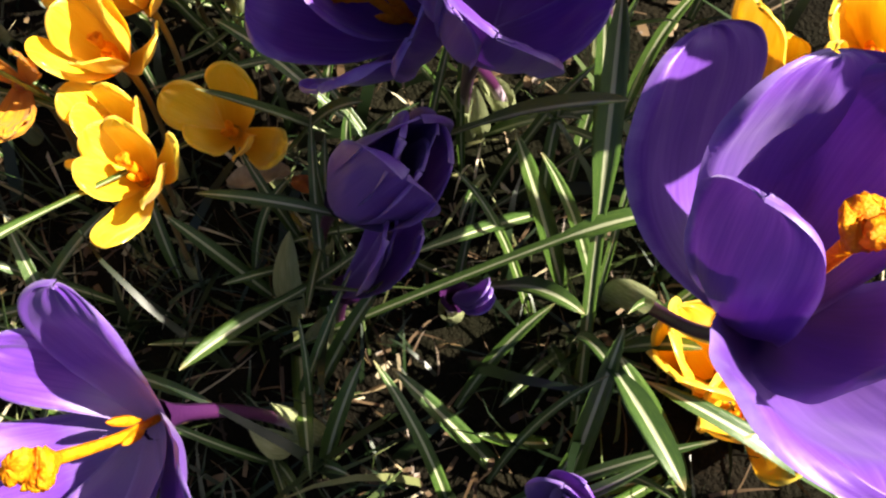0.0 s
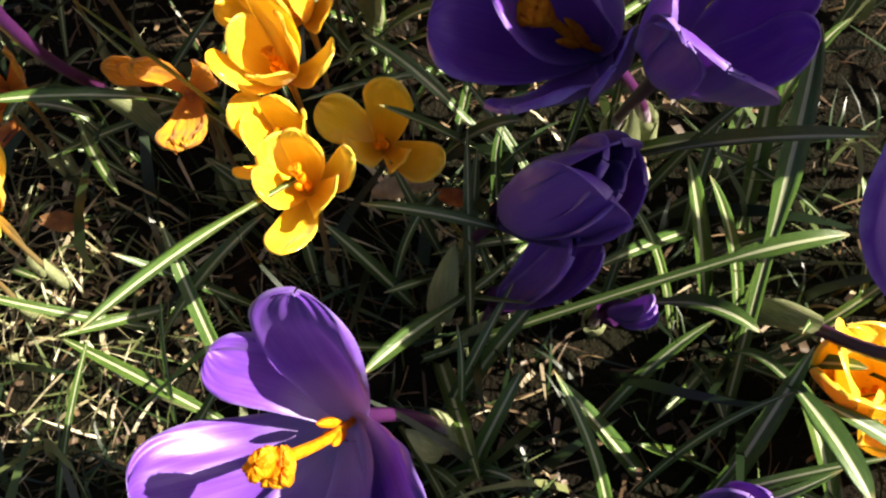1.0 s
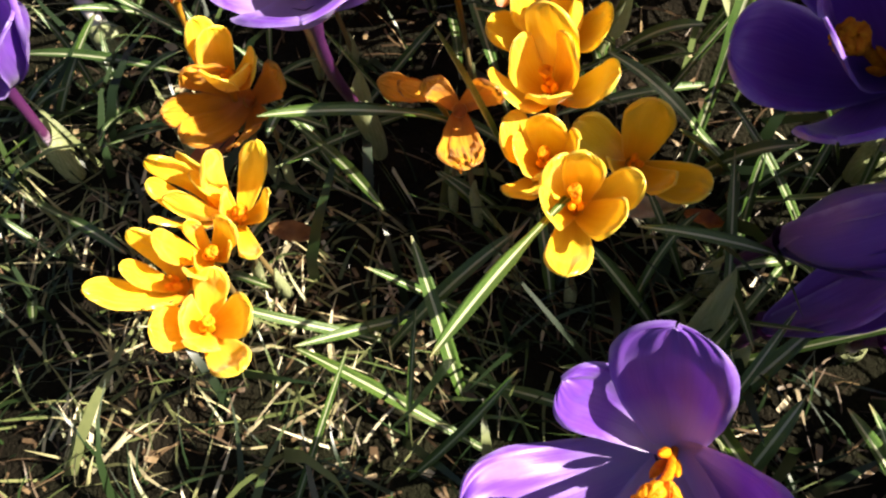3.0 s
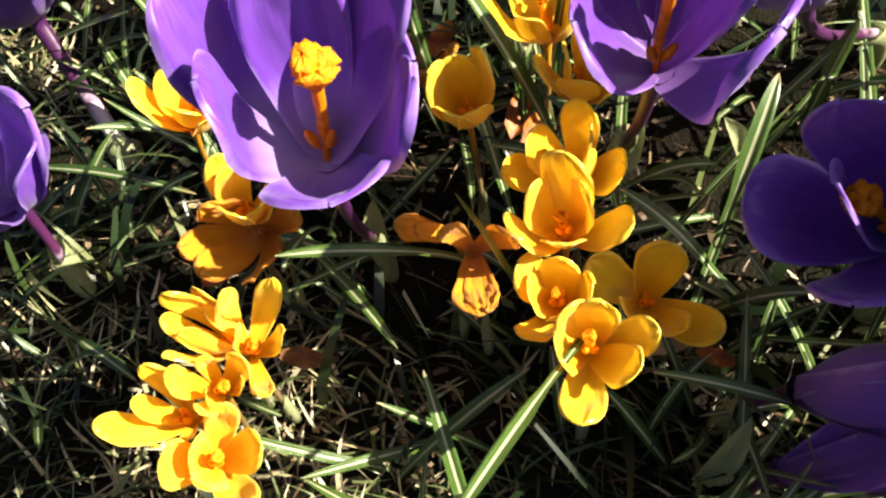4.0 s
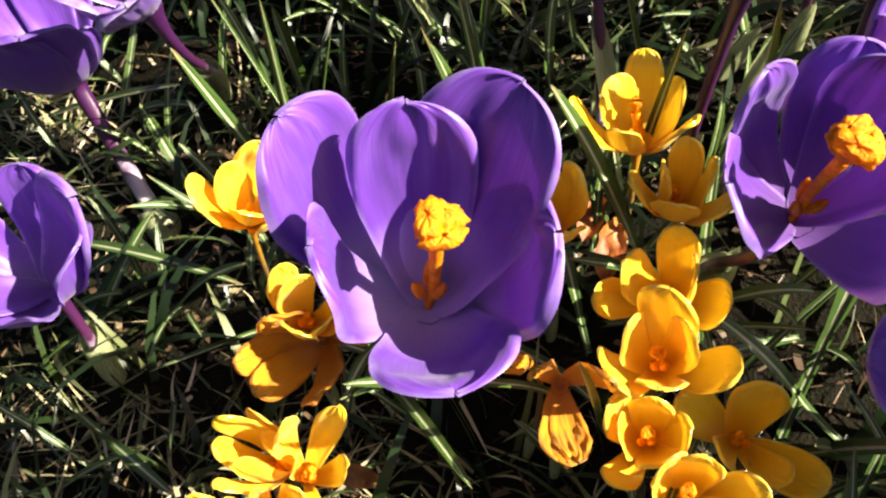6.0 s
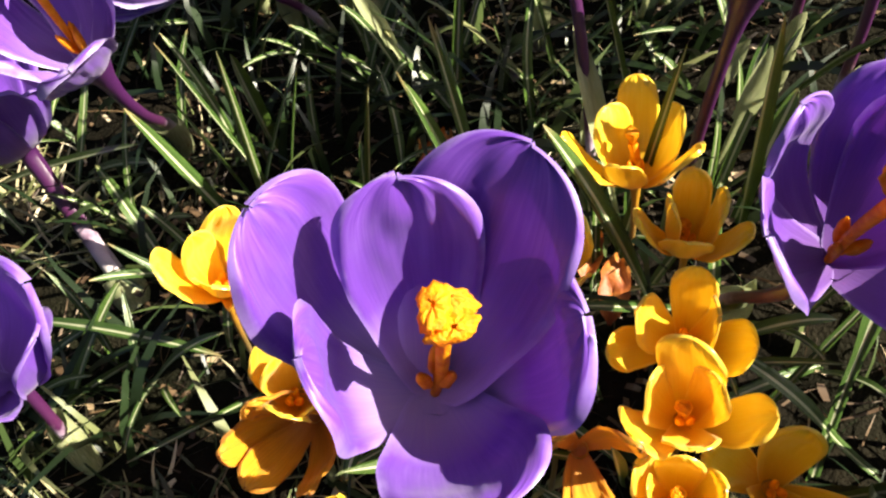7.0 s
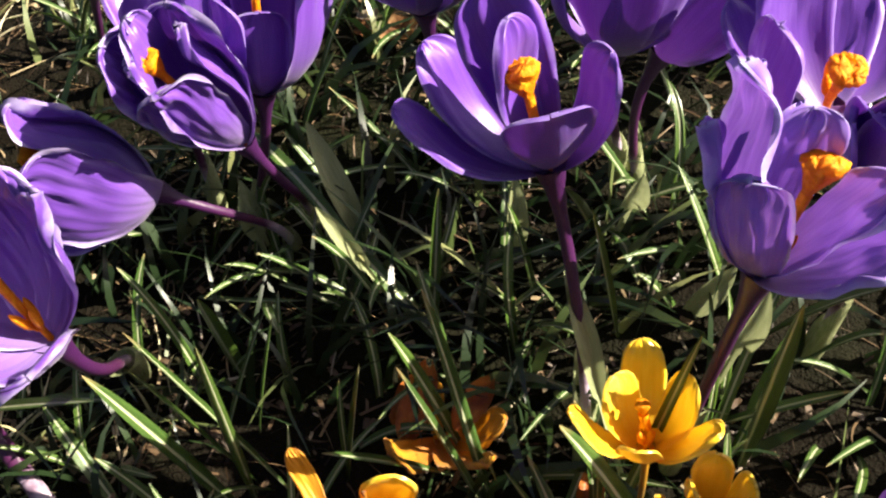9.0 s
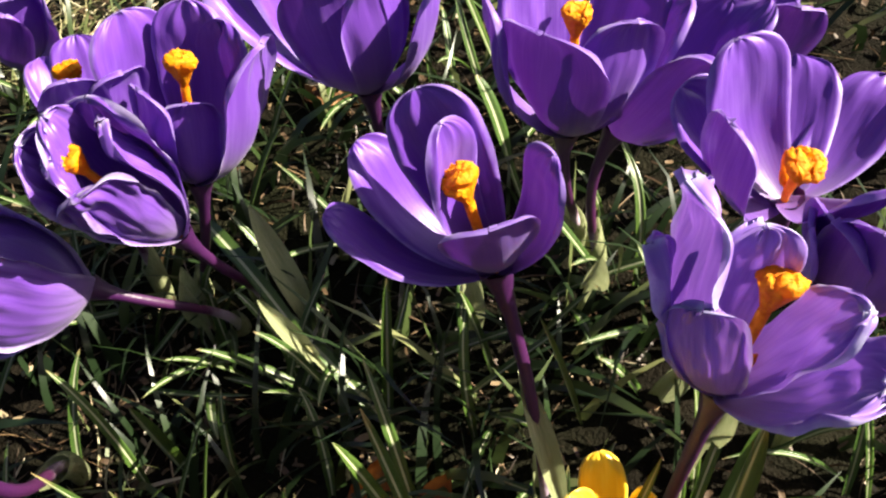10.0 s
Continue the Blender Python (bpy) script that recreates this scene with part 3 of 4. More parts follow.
purple_crocus((-0.2444, 0.2555, 0.0748), (-0.2540, 0.2960, -0.0190), [(121, 63, 0.0500, 0.98, 0.43, 0.00, 0.25, 4), (57, 74, 0.0470, 0.95, 0.40, 0.00, 0.24, 15), (-69, 46, 0.0400, 1.09, 0.34, 0.00, 0.17, 12), (-112, 50, 0.0432, 0.85, 0.37, 0.00, 0.26, -22), (100, 68, 0.0490, 0.90, 0.42, 0.00, 0.25, 0), (175, 55, 0.0500, 0.90, 0.42, 0.00, 0.25, 0)], stigma_at=(-0.2548, 0.2616, 0.1060), tattered=1, label="open violet crocus with long orange style tilted sideways", tube=0.0024)
purple_crocus((-0.2357, 0.3316, 0.0463), (-0.1990, 0.3495, -0.0130), [(-150, 36, 0.0500, 1.25, 0.30, 0.00, 0.38, -20), (164, 28, 0.0560, 1.09, 0.41, 0.00, 0.23, -3), (163, 20, 0.0600, 0.89, 0.32, 0.00, 0.31, 17), (-171, -13, 0.0530, 1.00, 0.38, 0.00, 0.27, -9), (165, -5, 0.0500, 0.90, 0.42, 0.00, 0.25, 0), (175, -20, 0.0480, 0.90, 0.42, 0.00, 0.25, 0)], stigma_at=(-0.2760, 0.3374, 0.0583), tattered=1, label="violet crocus toppled onto its side in the lawn", sheath=0.3)
purple_crocus((-0.2039, 0.3367, 0.0648), (-0.1897, 0.3585, -0.0133), [(-138, 58, 0.0461, 1.00, 0.58, 0.00, 0.16, 2), (-177, 54, 0.0549, 0.91, 0.42, 0.00, 0.25, 0), (156, 69, 0.0524, 1.18, 0.50, 0.00, 0.24, 12), (176, 73, 0.0480, 0.85, 0.31, 0.00, 0.32, 3), (174, 65, 0.0556, 0.92, 0.41, 0.00, 0.25, -3), (-162, 61, 0.0498, 0.90, 0.42, 0.00, 0.25, 0)], stigma_at=(-0.2249, 0.3349, 0.1003), tattered=1)
purple_crocus((-0.1985, 0.3534, 0.0715), (-0.2147, 0.3593, -0.0172), [(122, 66, 0.0570, 0.95, 0.37, 0.00, 0.28, -4), (78, 67, 0.0575, 0.75, 0.44, 0.00, 0.22, -6), (-165, 82, 0.0425, 0.95, 0.45, 0.00, 0.30, 5), (-35, 80, 0.0395, 0.85, 0.43, 0.00, 0.28, 0), (11, 64, 0.0580, 1.08, 0.34, 0.00, 0.28, -10), (50, 66, 0.0540, 0.85, 0.42, 0.00, 0.25, 0)], stigma_at=(-0.1948, 0.3576, 0.1130), label="tall violet crocus with a long orange style")
purple_crocus((-0.1103, 0.2865, 0.1040), (-0.0939, 0.2470, -0.0070), [(147, 36, 0.0468, 0.73, 0.34, 0.00, 0.29, 7), (138, 61, 0.0505, 0.79, 0.46, 0.00, 0.22, -5), (150, 73, 0.0451, 0.75, 0.50, 0.00, 0.22, -5), (15, 75, 0.0380, 0.96, 0.34, 0.00, 0.25, 25), (-112, 69, 0.0353, 1.17, 0.50, 0.00, 0.14, -19), (170, 25, 0.0448, 0.62, 0.31, 0.00, 0.29, 1)], stigma_at=(-0.1188, 0.2904, 0.1310), label="upright violet crocus cup on a dark purple tube")
purple_crocus((-0.0666, 0.2463, 0.1101), (-0.0671, 0.2435, -0.0018), [(-177, 72, 0.0377, 0.84, 0.28, 0.00, 0.22, 43), (-52, 56, 0.0414, 1.05, 0.49, 0.00, 0.15, 19), (-22, 68, 0.0410, 0.83, 0.55, 0.00, 0.07, 27), (120, 69, 0.0528, 0.99, 0.44, 0.00, 0.24, 38), (141, 61, 0.0422, 0.92, 0.40, 0.00, 0.25, 9), (88, 81, 0.0445, 0.79, 0.44, 0.00, 0.25, 2)], stigma_at=(-0.0614, 0.2518, 0.1377), tattered=2)
purple_crocus((-0.0367, 0.2980, 0.1120), (-0.0284, 0.2977, 0.0086), [(150, 40, 0.0401, 0.95, 0.40, 0.00, 0.23, -14), (-168, 57, 0.0401, 0.96, 0.23, 0.00, 0.45, -6), (73, 15, 0.0478, 0.92, 0.37, 0.00, 0.27, -1), (43, 18, 0.0476, 0.82, 0.41, 0.00, 0.25, -5), (-77, 53, 0.0482, 0.92, 0.44, 0.00, 0.24, -8), (135, 60, 0.0441, 0.99, 0.40, 0.00, 0.25, -9)], stigma_at=(-0.0403, 0.2915, 0.1303))
purple_crocus((-0.0819, 0.3501, 0.0880), (-0.0698, 0.3570, 0.0215), [(-134, 72, 0.0525, 1.20, 0.53, 0.00, 0.20, -9), (-48, 74, 0.0550, 0.81, 0.41, 0.00, 0.25, -6), (163, 63, 0.0561, 0.85, 0.35, 0.00, 0.30, -1), (15, 55, 0.0540, 0.85, 0.42, 0.00, 0.25, 0), (97, 39, 0.0557, 0.90, 0.42, 0.00, 0.25, 0), (49, 51, 0.0563, 0.90, 0.42, 0.00, 0.25, 0)], stigma_at=(-0.0816, 0.3569, 0.1250))
purple_crocus((-0.1425, 0.3788, 0.0840), (-0.1414, 0.3871, 0.0030), [(162, 40, 0.0643, 0.91, 0.49, 0.00, 0.17, 4), (-134, 73, 0.0565, 0.97, 0.42, 0.00, 0.25, 1), (-76, 77, 0.0548, 0.86, 0.44, 0.00, 0.23, 4), (-13, 66, 0.0566, 0.82, 0.43, 0.00, 0.26, -2), (101, 48, 0.0560, 0.90, 0.42, 0.00, 0.25, 0), (143, 54, 0.0618, 0.90, 0.42, 0.00, 0.25, 0)])
purple_crocus((-0.0648, 0.3557, 0.0823), (-0.0620, 0.3486, 0.0095), [(31, 40, 0.0538, 0.80), (-58, 59, 0.0591, 0.60), (54, 41, 0.0567, 0.80), (19, 43, 0.0603, 0.70)])
purple_crocus((-0.2327, 0.3674, 0.0755), (-0.2308, 0.3662, -0.0089), [(123, 28, 0.0382, 0.90), (103, 29, 0.0407, 0.90), (-19, 63, 0.0439, 0.90), (-64, 69, 0.0449, 0.80)], stigma_at=(-0.2343, 0.3731, 0.0989))
purple_crocus((-0.2830, 0.4422, 0.0532), (-0.2931, 0.4489, -0.0190), [(-59, 54, 0.0512, 0.70), (-33, 57, 0.0516, 0.70), (-53, 63, 0.0552, 0.70)])
purple_crocus((0.0017, 0.4108, 0.0623), (0.0054, 0.4061, 0.0293), [(-101, 61, 0.0552, 0.80), (-139, 63, 0.0543, 0.80), (62, 27, 0.0413, 0.80)])
purple_crocus((-0.0233, 0.2766, 0.0986), (-0.0164, 0.2763, 0.0103), [(-134, 65, 0.0487, 0.80), (-164, 57, 0.0435, 0.70), (-159, 67, 0.0459, 0.80), (-132, 71, 0.0504, 0.80)])
# Added out of view, up-sun: its only task is to shade the buds.
purple_crocus((0.1209, 0.1223, 0.1484), (0.1231, 0.1158, 0.0316), [(-156, 58, 0.0418, 1.00), (-88, 52, 0.0487, 1.00), (-29, 52, 0.0490, 1.00), (32, 45, 0.0503, 1.00), (88, 50, 0.0478, 1.00), (136, 47, 0.0466, 1.00)], stigma_at=(0.1279, 0.1286, 0.1766))
# Another added, unseen crocus that casts shade on the cup downhill.
purple_crocus((0.0543, 0.1718, 0.1104), (0.0570, 0.1661, 0.0210), [(-160, 57, 0.0494, 1.00), (-91, 52, 0.0569, 1.00), (-28, 54, 0.0541, 1.00), (36, 44, 0.0557, 1.00), (86, 45, 0.0560, 1.00), (147, 51, 0.0540, 1.00)], stigma_at=(0.0574, 0.1786, 0.1431))
yellow_crocus((-0.0786, 0.1601, 0.0500), (-0.0770, 0.1495, -0.0023), [(113, 74, 0.0308, 0.96, 0.45, 0.00, 0.25, -27), (173, 66, 0.0247, 0.95, 0.36, 0.00, 0.29, 4), (-99, 58, 0.0222, 1.01, 0.48, 0.00, 0.21, -2), (-15, 49, 0.0260, 0.85, 0.40, 0.00, 0.26, -3), (-152, 48, 0.0267, 0.95, 0.38, 0.00, 0.27, 6), (12, 84, 0.0254, 0.90, 0.42, 0.00, 0.25, -1)], stigma_at=(-0.0807, 0.1591, 0.0620))
yellow_crocus((-0.0759, 0.1815, 0.0500), (-0.0732, 0.1669, -0.0004), [(104, 76, 0.0284, 0.70, 0.44, 0.00, 0.22, 5), (-174, 56, 0.0258, 0.95, 0.42, 0.00, 0.25, -4), (-38, 53, 0.0240, 1.02, 0.44, 0.00, 0.23, 9), (-156, 34, 0.0282, 0.69, 0.40, 0.00, 0.27, -28), (-84, 79, 0.0281, 0.90, 0.42, 0.00, 0.25, 0)])
yellow_crocus((-0.0790, 0.1448, 0.0340), (-0.0759, 0.1366, -0.0030), [(112, 79, 0.0221, 0.95, 0.42, 0.00, 0.25, 1), (-16, 70, 0.0219, 0.90, 0.42, 0.00, 0.25, 0), (-154, 64, 0.0221, 0.97, 0.44, 0.00, 0.24, -2), (-82, 62, 0.0222, 0.97, 0.44, 0.00, 0.24, -5), (172, 63, 0.0260, 0.86, 0.43, 0.00, 0.25, 5), (-123, 37, 0.0238, 0.74, 0.38, 0.00, 0.27, 7)], stigma_at=(-0.0800, 0.1439, 0.0440))
yellow_crocus((-0.0705, 0.1282, 0.0400), (-0.0690, 0.1156, -0.0065), [(72, 83, 0.0255, 0.82, 0.43, 0.00, 0.24, -4), (-7, 55, 0.0272, 0.71, 0.42, 0.00, 0.25, 12), (-49, 52, 0.0256, 0.89, 0.44, 0.00, 0.24, 13), (-96, 27, 0.0276, 0.81, 0.47, 0.00, 0.22, 3), (-134, 59, 0.0239, 0.89, 0.43, 0.00, 0.25, -10), (163, 73, 0.0240, 0.90, 0.42, 0.00, 0.25, 0)], stigma_at=(-0.0713, 0.1275, 0.0520), label="open golden crocus at the front of a cluster")
yellow_crocus((-0.0525, 0.1513, 0.0260), (-0.0437, 0.1449, 0.0024), [(61, 73, 0.0262, 0.98, 0.45, 0.00, 0.23, 0), (-39, 33, 0.0290, 0.78, 0.45, 0.00, 0.23, 2), (-62, 47, 0.0252, 0.67, 0.41, 0.00, 0.26, 8), (165, 39, 0.0244, 1.00, 0.40, 0.00, 0.25, -8), (-119, 53, 0.0220, 0.90, 0.42, 0.00, 0.25, 0)], label="shaded orange yellow crocus spread flat on leaves")
wilted_crocus((-0.1049, 0.1519, 0.0532), (-0.1011, 0.1442, -0.0068), [(-82, 23, 0.0262, 0.90), (-77, 26, 0.0255, 0.70), (-132, 67, 0.0248, 0.60), (-31, 57, 0.0246, 0.70)])
wilted_crocus((-0.1139, 0.1575, 0.0516), (-0.1102, 0.1501, -0.0076), [(-156, 47, 0.0188, 0.80), (-137, 57, 0.0183, 0.60)])
yellow_crocus((-0.1764, 0.1267, 0.0300), (-0.1773, 0.1226, -0.0165), [(171, 58, 0.0310, 0.52, 0.40, 0.00, 0.25, -2), (-173, 55, 0.0278, 0.51, 0.40, 0.00, 0.25, 3), (-156, 63, 0.0257, 0.54, 0.39, 0.00, 0.26, 1), (144, 60, 0.0254, 0.56, 0.41, 0.00, 0.24, 1), (-146, 43, 0.0257, 0.55, 0.40, 0.00, 0.25, 1), (170, 75, 0.0226, 0.58, 0.36, 0.00, 0.29, -2)])
yellow_crocus((-0.1718, 0.1242, 0.0300), (-0.1665, 0.1179, -0.0159), [(50, 60, 0.0310, 0.47, 0.39, 0.00, 0.26, -3), (92, 79, 0.0312, 0.50, 0.38, 0.00, 0.28, 6), (0, 56, 0.0236, 0.58, 0.40, 0.00, 0.25, 5), (-57, 34, 0.0238, 0.49, 0.39, 0.00, 0.26, 6), (-12, 85, 0.0204, 0.55, 0.40, 0.00, 0.25, -2)], stigma_at=(-0.1693, 0.1237, 0.0380))
yellow_crocus((-0.1794, 0.1130, 0.0260), (-0.1784, 0.1080, -0.0207), [(-146, 71, 0.0270, 0.58, 0.39, 0.00, 0.26, 2), (118, 84, 0.0210, 0.47, 0.39, 0.00, 0.26, -9), (16, 65, 0.0238, 0.67, 0.40, 0.00, 0.24, 5), (-11, 57, 0.0180, 0.55, 0.40, 0.00, 0.25, 0), (-85, 57, 0.0216, 0.56, 0.40, 0.00, 0.25, 0)], stigma_at=(-0.1768, 0.1116, 0.0340))
yellow_crocus((-0.1876, 0.1040, 0.0220), (-0.1981, 0.1046, -0.0360), [(-152, 49, 0.0320, 0.57, 0.42, 0.00, 0.23, -3), (-167, 66, 0.0252, 0.50, 0.42, 0.00, 0.23, 3), (143, 64, 0.0275, 0.56, 0.40, 0.00, 0.24, 1), (-102, 57, 0.0235, 0.55, 0.40, 0.00, 0.25, 0), (25, 67, 0.0213, 0.55, 0.40, 0.00, 0.25, -1)])
yellow_crocus((-0.1809, 0.0934, 0.0160), (-0.1822, 0.0931, -0.0347), [(59, 59, 0.0253, 0.70, 0.41, 0.00, 0.25, -3), (-124, 70, 0.0273, 0.89, 0.45, 0.00, 0.24, -10), (-42, 33, 0.0275, 0.80, 0.43, 0.00, 0.25, 6), (6, 44, 0.0242, 0.94, 0.41, 0.00, 0.25, -1), (-40, 82, 0.0240, 0.90, 0.42, 0.00, 0.25, 1), (-58, 56, 0.0219, 0.90, 0.42, 0.00, 0.25, -1)], stigma_at=(-0.1769, 0.0929, 0.0260), label="pale yellow crocus opened wide in full sun")
yellow_crocus((-0.2010, 0.1940, 0.0500), (-0.1964, 0.1844, -0.0148), [(67, 63, 0.0280, 0.71, 0.34, 0.00, 0.35, 35), (-148, 69, 0.0293, 0.83, 0.48, 0.00, 0.21, 3), (124, 80, 0.0238, 0.87, 0.42, 0.00, 0.25, 0), (24, 61, 0.0267, 0.97, 0.38, 0.00, 0.28, -1), (-63, 68, 0.0219, 1.03, 0.59, 0.00, 0.16, -7), (-28, 49, 0.0220, 0.90, 0.42, 0.00, 0.25, 0)], label="yellow crocus cup beside a pale sheath")
yellow_crocus((-0.1783, 0.1643, 0.0440), (-0.1766, 0.1614, -0.0132), [(129, 75, 0.0254, 0.74, 0.42, 0.00, 0.25, 2), (71, 84, 0.0237, 0.90, 0.42, 0.00, 0.25, 0), (-5, 55, 0.0212, 0.89, 0.42, 0.00, 0.25, 13), (-71, 64, 0.0220, 0.97, 0.46, 0.00, 0.22, -3), (-32, 59, 0.0200, 0.90, 0.42, 0.00, 0.25, 0)])
wilted_crocus((-0.1744, 0.1654, 0.0338), (-0.1713, 0.1596, -0.0155), [(-134, 38, 0.0329, 0.60), (-113, 35, 0.0319, 0.70), (-81, 33, 0.0311, 0.70), (-136, 62, 0.0302, 0.80), (-25, 58, 0.0303, 0.70)])
yellow_crocus((-0.0871, 0.2261, 0.0600), (-0.0855, 0.2179, -0.0000), [(93, 45, 0.0299, 0.67, 0.42, 0.00, 0.25, 5), (127, 52, 0.0240, 0.98, 0.39, 0.00, 0.26, -3), (48, 61, 0.0255, 0.93, 0.40, 0.00, 0.26, 4), (170, 39, 0.0274, 0.66, 0.40, 0.00, 0.28, -8), (-27, 62, 0.0273, 0.84, 0.45, 0.00, 0.20, 4), (-134, 62, 0.0220, 0.90, 0.42, 0.00, 0.25, 0)], stigma_at=(-0.0896, 0.2314, 0.0740), label="golden yellow crocus cup crossed by a striped leaf")
yellow_crocus((-0.1103, 0.1974, 0.0560), (-0.1056, 0.1901, -0.0039), [(-152, 70, 0.0276, 0.94, 0.43, 0.00, 0.25, -3), (158, 81, 0.0255, 0.90, 0.42, 0.00, 0.25, 0), (30, 82, 0.0285, 0.75, 0.39, 0.00, 0.28, -19), (-109, 58, 0.0239, 0.91, 0.43, 0.00, 0.25, -3), (-74, 60, 0.0241, 0.84, 0.39, 0.00, 0.27, -6)])
yellow_crocus((-0.0745, 0.2073, 0.0560), (-0.0723, 0.2007, 0.0020), [(104, 74, 0.0265, 0.63, 0.44, 0.00, 0.23, 6), (-9, 81, 0.0262, 0.90, 0.45, 0.00, 0.23, -6), (-171, 52, 0.0252, 0.76, 0.44, 0.00, 0.22, 2), (-42, 60, 0.0266, 0.72, 0.46, 0.00, 0.21, 2), (-115, 64, 0.0241, 0.95, 0.45, 0.00, 0.24, -6), (-174, 75, 0.0242, 0.89, 0.40, 0.00, 0.26, 3)], stigma_at=(-0.0768, 0.2080, 0.0660), label="small yellow crocus with spreading petals")
wilted_crocus((-0.1711, 0.2140, 0.0432), (-0.1663, 0.2052, -0.0105), [(123, 32, 0.0236, 0.50), (-121, 62, 0.0280, 0.70), (-87, 55, 0.0303, 0.70), (-29, 67, 0.0302, 0.80)])
yellow_crocus((-0.1570, 0.2123, 0.0520), (-0.1505, 0.2059, -0.0085), [(21, 78, 0.0222, 1.09, 0.48, 0.00, 0.22, 6), (-40, 59, 0.0240, 0.86, 0.40, 0.00, 0.26, -3), (-115, 69, 0.0198, 0.90, 0.42, 0.00, 0.25, 0)])
wilted_crocus((-0.1415, 0.2570, 0.0014), (-0.1376, 0.2531, -0.0165), [(-130, 54, 0.0371, 0.70), (93, 19, 0.0221, 0.60), (-11, 52, 0.0319, 0.80), (-56, 54, 0.0389, 0.80)])
yellow_crocus((0.0986, 0.1463, 0.0581), (0.1012, 0.1408, 0.0122), [(-150, 66, 0.0445, 0.70), (-146, 60, 0.0322, 0.70), (-116, 61, 0.0461, 0.60), (-128, 69, 0.0330, 0.60)])
yellow_crocus((0.1146, 0.1422, 0.0693), (0.1175, 0.1367, 0.0293), [(-156, 57, 0.0309, 0.90), (-154, 69, 0.0321, 0.90), (-116, 62, 0.0319, 0.90)])
yellow_crocus((0.0902, 0.0708, 0.0169), (0.0939, 0.0661, 0.0006), [(146, 56, 0.0442, 0.90), (-165, 61, 0.0313, 0.90), (-132, 60, 0.0313, 0.90), (-82, 55, 0.0310, 0.90)])
yellow_crocus((0.0871, 0.0814, 0.0170), (0.0881, 0.0740, 0.0182), [(-156, 62, 0.0438, 0.90), (-177, 65, 0.0432, 0.90), (-169, 75, 0.0306, 0.90)])

# ---- leaves ----
crocus_leaf((0.0447, 0.1043, 0.0148), (0.0311, 0.1261, 0.0664), 0.0055, 0.008, 0.000)
crocus_leaf((0.0554, 0.1282, 0.0206), (0.0521, 0.1527, 0.0816), 0.0060, 0.008, 0.000)
crocus_leaf((0.0743, 0.0488, 0.0139), (0.0540, 0.0735, 0.0569), 0.0060, 0.008, 0.000)
crocus_leaf((0.1036, 0.0482, 0.0344), (0.0611, 0.0707, 0.0464), 0.0050, 0.008, 0.000)
crocus_leaf((0.0191, 0.1557, 0.0145), (0.0593, 0.1398, 0.0545), 0.0050, 0.008, 0.000)
crocus_leaf((-0.0273, 0.0788, -0.0022), (-0.0033, 0.0999, 0.0362), 0.0050, 0.008, 0.000)
crocus_leaf((0.0456, 0.1204, 0.0166), (0.0594, 0.1120, 0.0512), 0.0050, 0.008, 0.000)
crocus_leaf((-0.0911, 0.0861, -0.0026), (-0.0525, 0.0721, 0.0134), 0.0040, 0.008, 0.000)
crocus_leaf((-0.0241, 0.0545, -0.0044), (-0.0083, 0.0796, 0.0323), 0.0050, 0.008, 0.000)
crocus_leaf((0.0574, 0.0839, 0.0285), (0.0739, 0.0777, 0.0494), 0.0045, 0.008, 0.000)
crocus_leaf((0.0408, 0.0901, 0.0119), (0.0460, 0.0692, 0.0222), 0.0040, 0.008, 0.000)
crocus_leaf((-0.1018, 0.0838, -0.0153), (-0.1192, 0.1243, 0.0254), 0.0050, 0.008, 0.000)
crocus_leaf((-0.1233, 0.1034, -0.0070), (-0.0867, 0.1274, 0.0260), 0.0050, 0.008, 0.000)
crocus_leaf((-0.1017, 0.0716, -0.0122), (-0.1589, 0.0956, -0.0041), 0.0045, 0.008, 0.000)
crocus_leaf((-0.1146, 0.0549, -0.0219), (-0.1493, 0.0293, -0.0129), 0.0060, 0.008, 0.000)
crocus_leaf((-0.1544, 0.1591, 0.0194), (-0.1251, 0.1241, 0.0425), 0.0040, 0.008, 0.000)
crocus_leaf((-0.1845, 0.1759, 0.0093), (-0.1513, 0.1643, 0.0203), 0.0040, 0.008, 0.000)
crocus_leaf((-0.2469, 0.1367, -0.0014), (-0.2140, 0.1182, 0.0133), 0.0040, 0.008, 0.000)
crocus_leaf((-0.0838, 0.2030, 0.0415), (-0.1149, 0.2161, 0.0975), 0.0060, 0.008, 0.000)
crocus_leaf((-0.0973, 0.1937, 0.0109), (-0.1172, 0.2307, 0.0486), 0.0045, 0.008, 0.000)
crocus_leaf((-0.0306, 0.1700, 0.0184), (-0.0617, 0.1873, 0.0355), 0.0050, 0.008, 0.000)
crocus_leaf((-0.0548, 0.1951, 0.0272), (-0.0312, 0.1950, 0.0399), 0.0045, 0.008, 0.000)
crocus_leaf((-0.0312, 0.1496, 0.0282), (-0.0095, 0.1460, 0.0505), 0.0050, 0.008, 0.000)
crocus_leaf((-0.0244, 0.1875, 0.0318), (-0.0143, 0.2190, 0.0565), 0.0060, 0.008, 0.000)
crocus_leaf((0.0027, 0.2235, 0.0283), (0.0021, 0.2208, 0.0796), 0.0050, 0.008, 0.000)
crocus_leaf((-0.0751, 0.1168, -0.0036), (-0.0807, 0.1380, 0.0190), 0.0040, 0.008, 0.000)
crocus_leaf((-0.1342, 0.2547, 0.0007), (-0.1557, 0.2666, 0.0564), 0.0050, 0.008, 0.000)
crocus_leaf((-0.1311, 0.2557, 0.0007), (-0.1474, 0.2945, 0.0537), 0.0040, 0.008, 0.000)
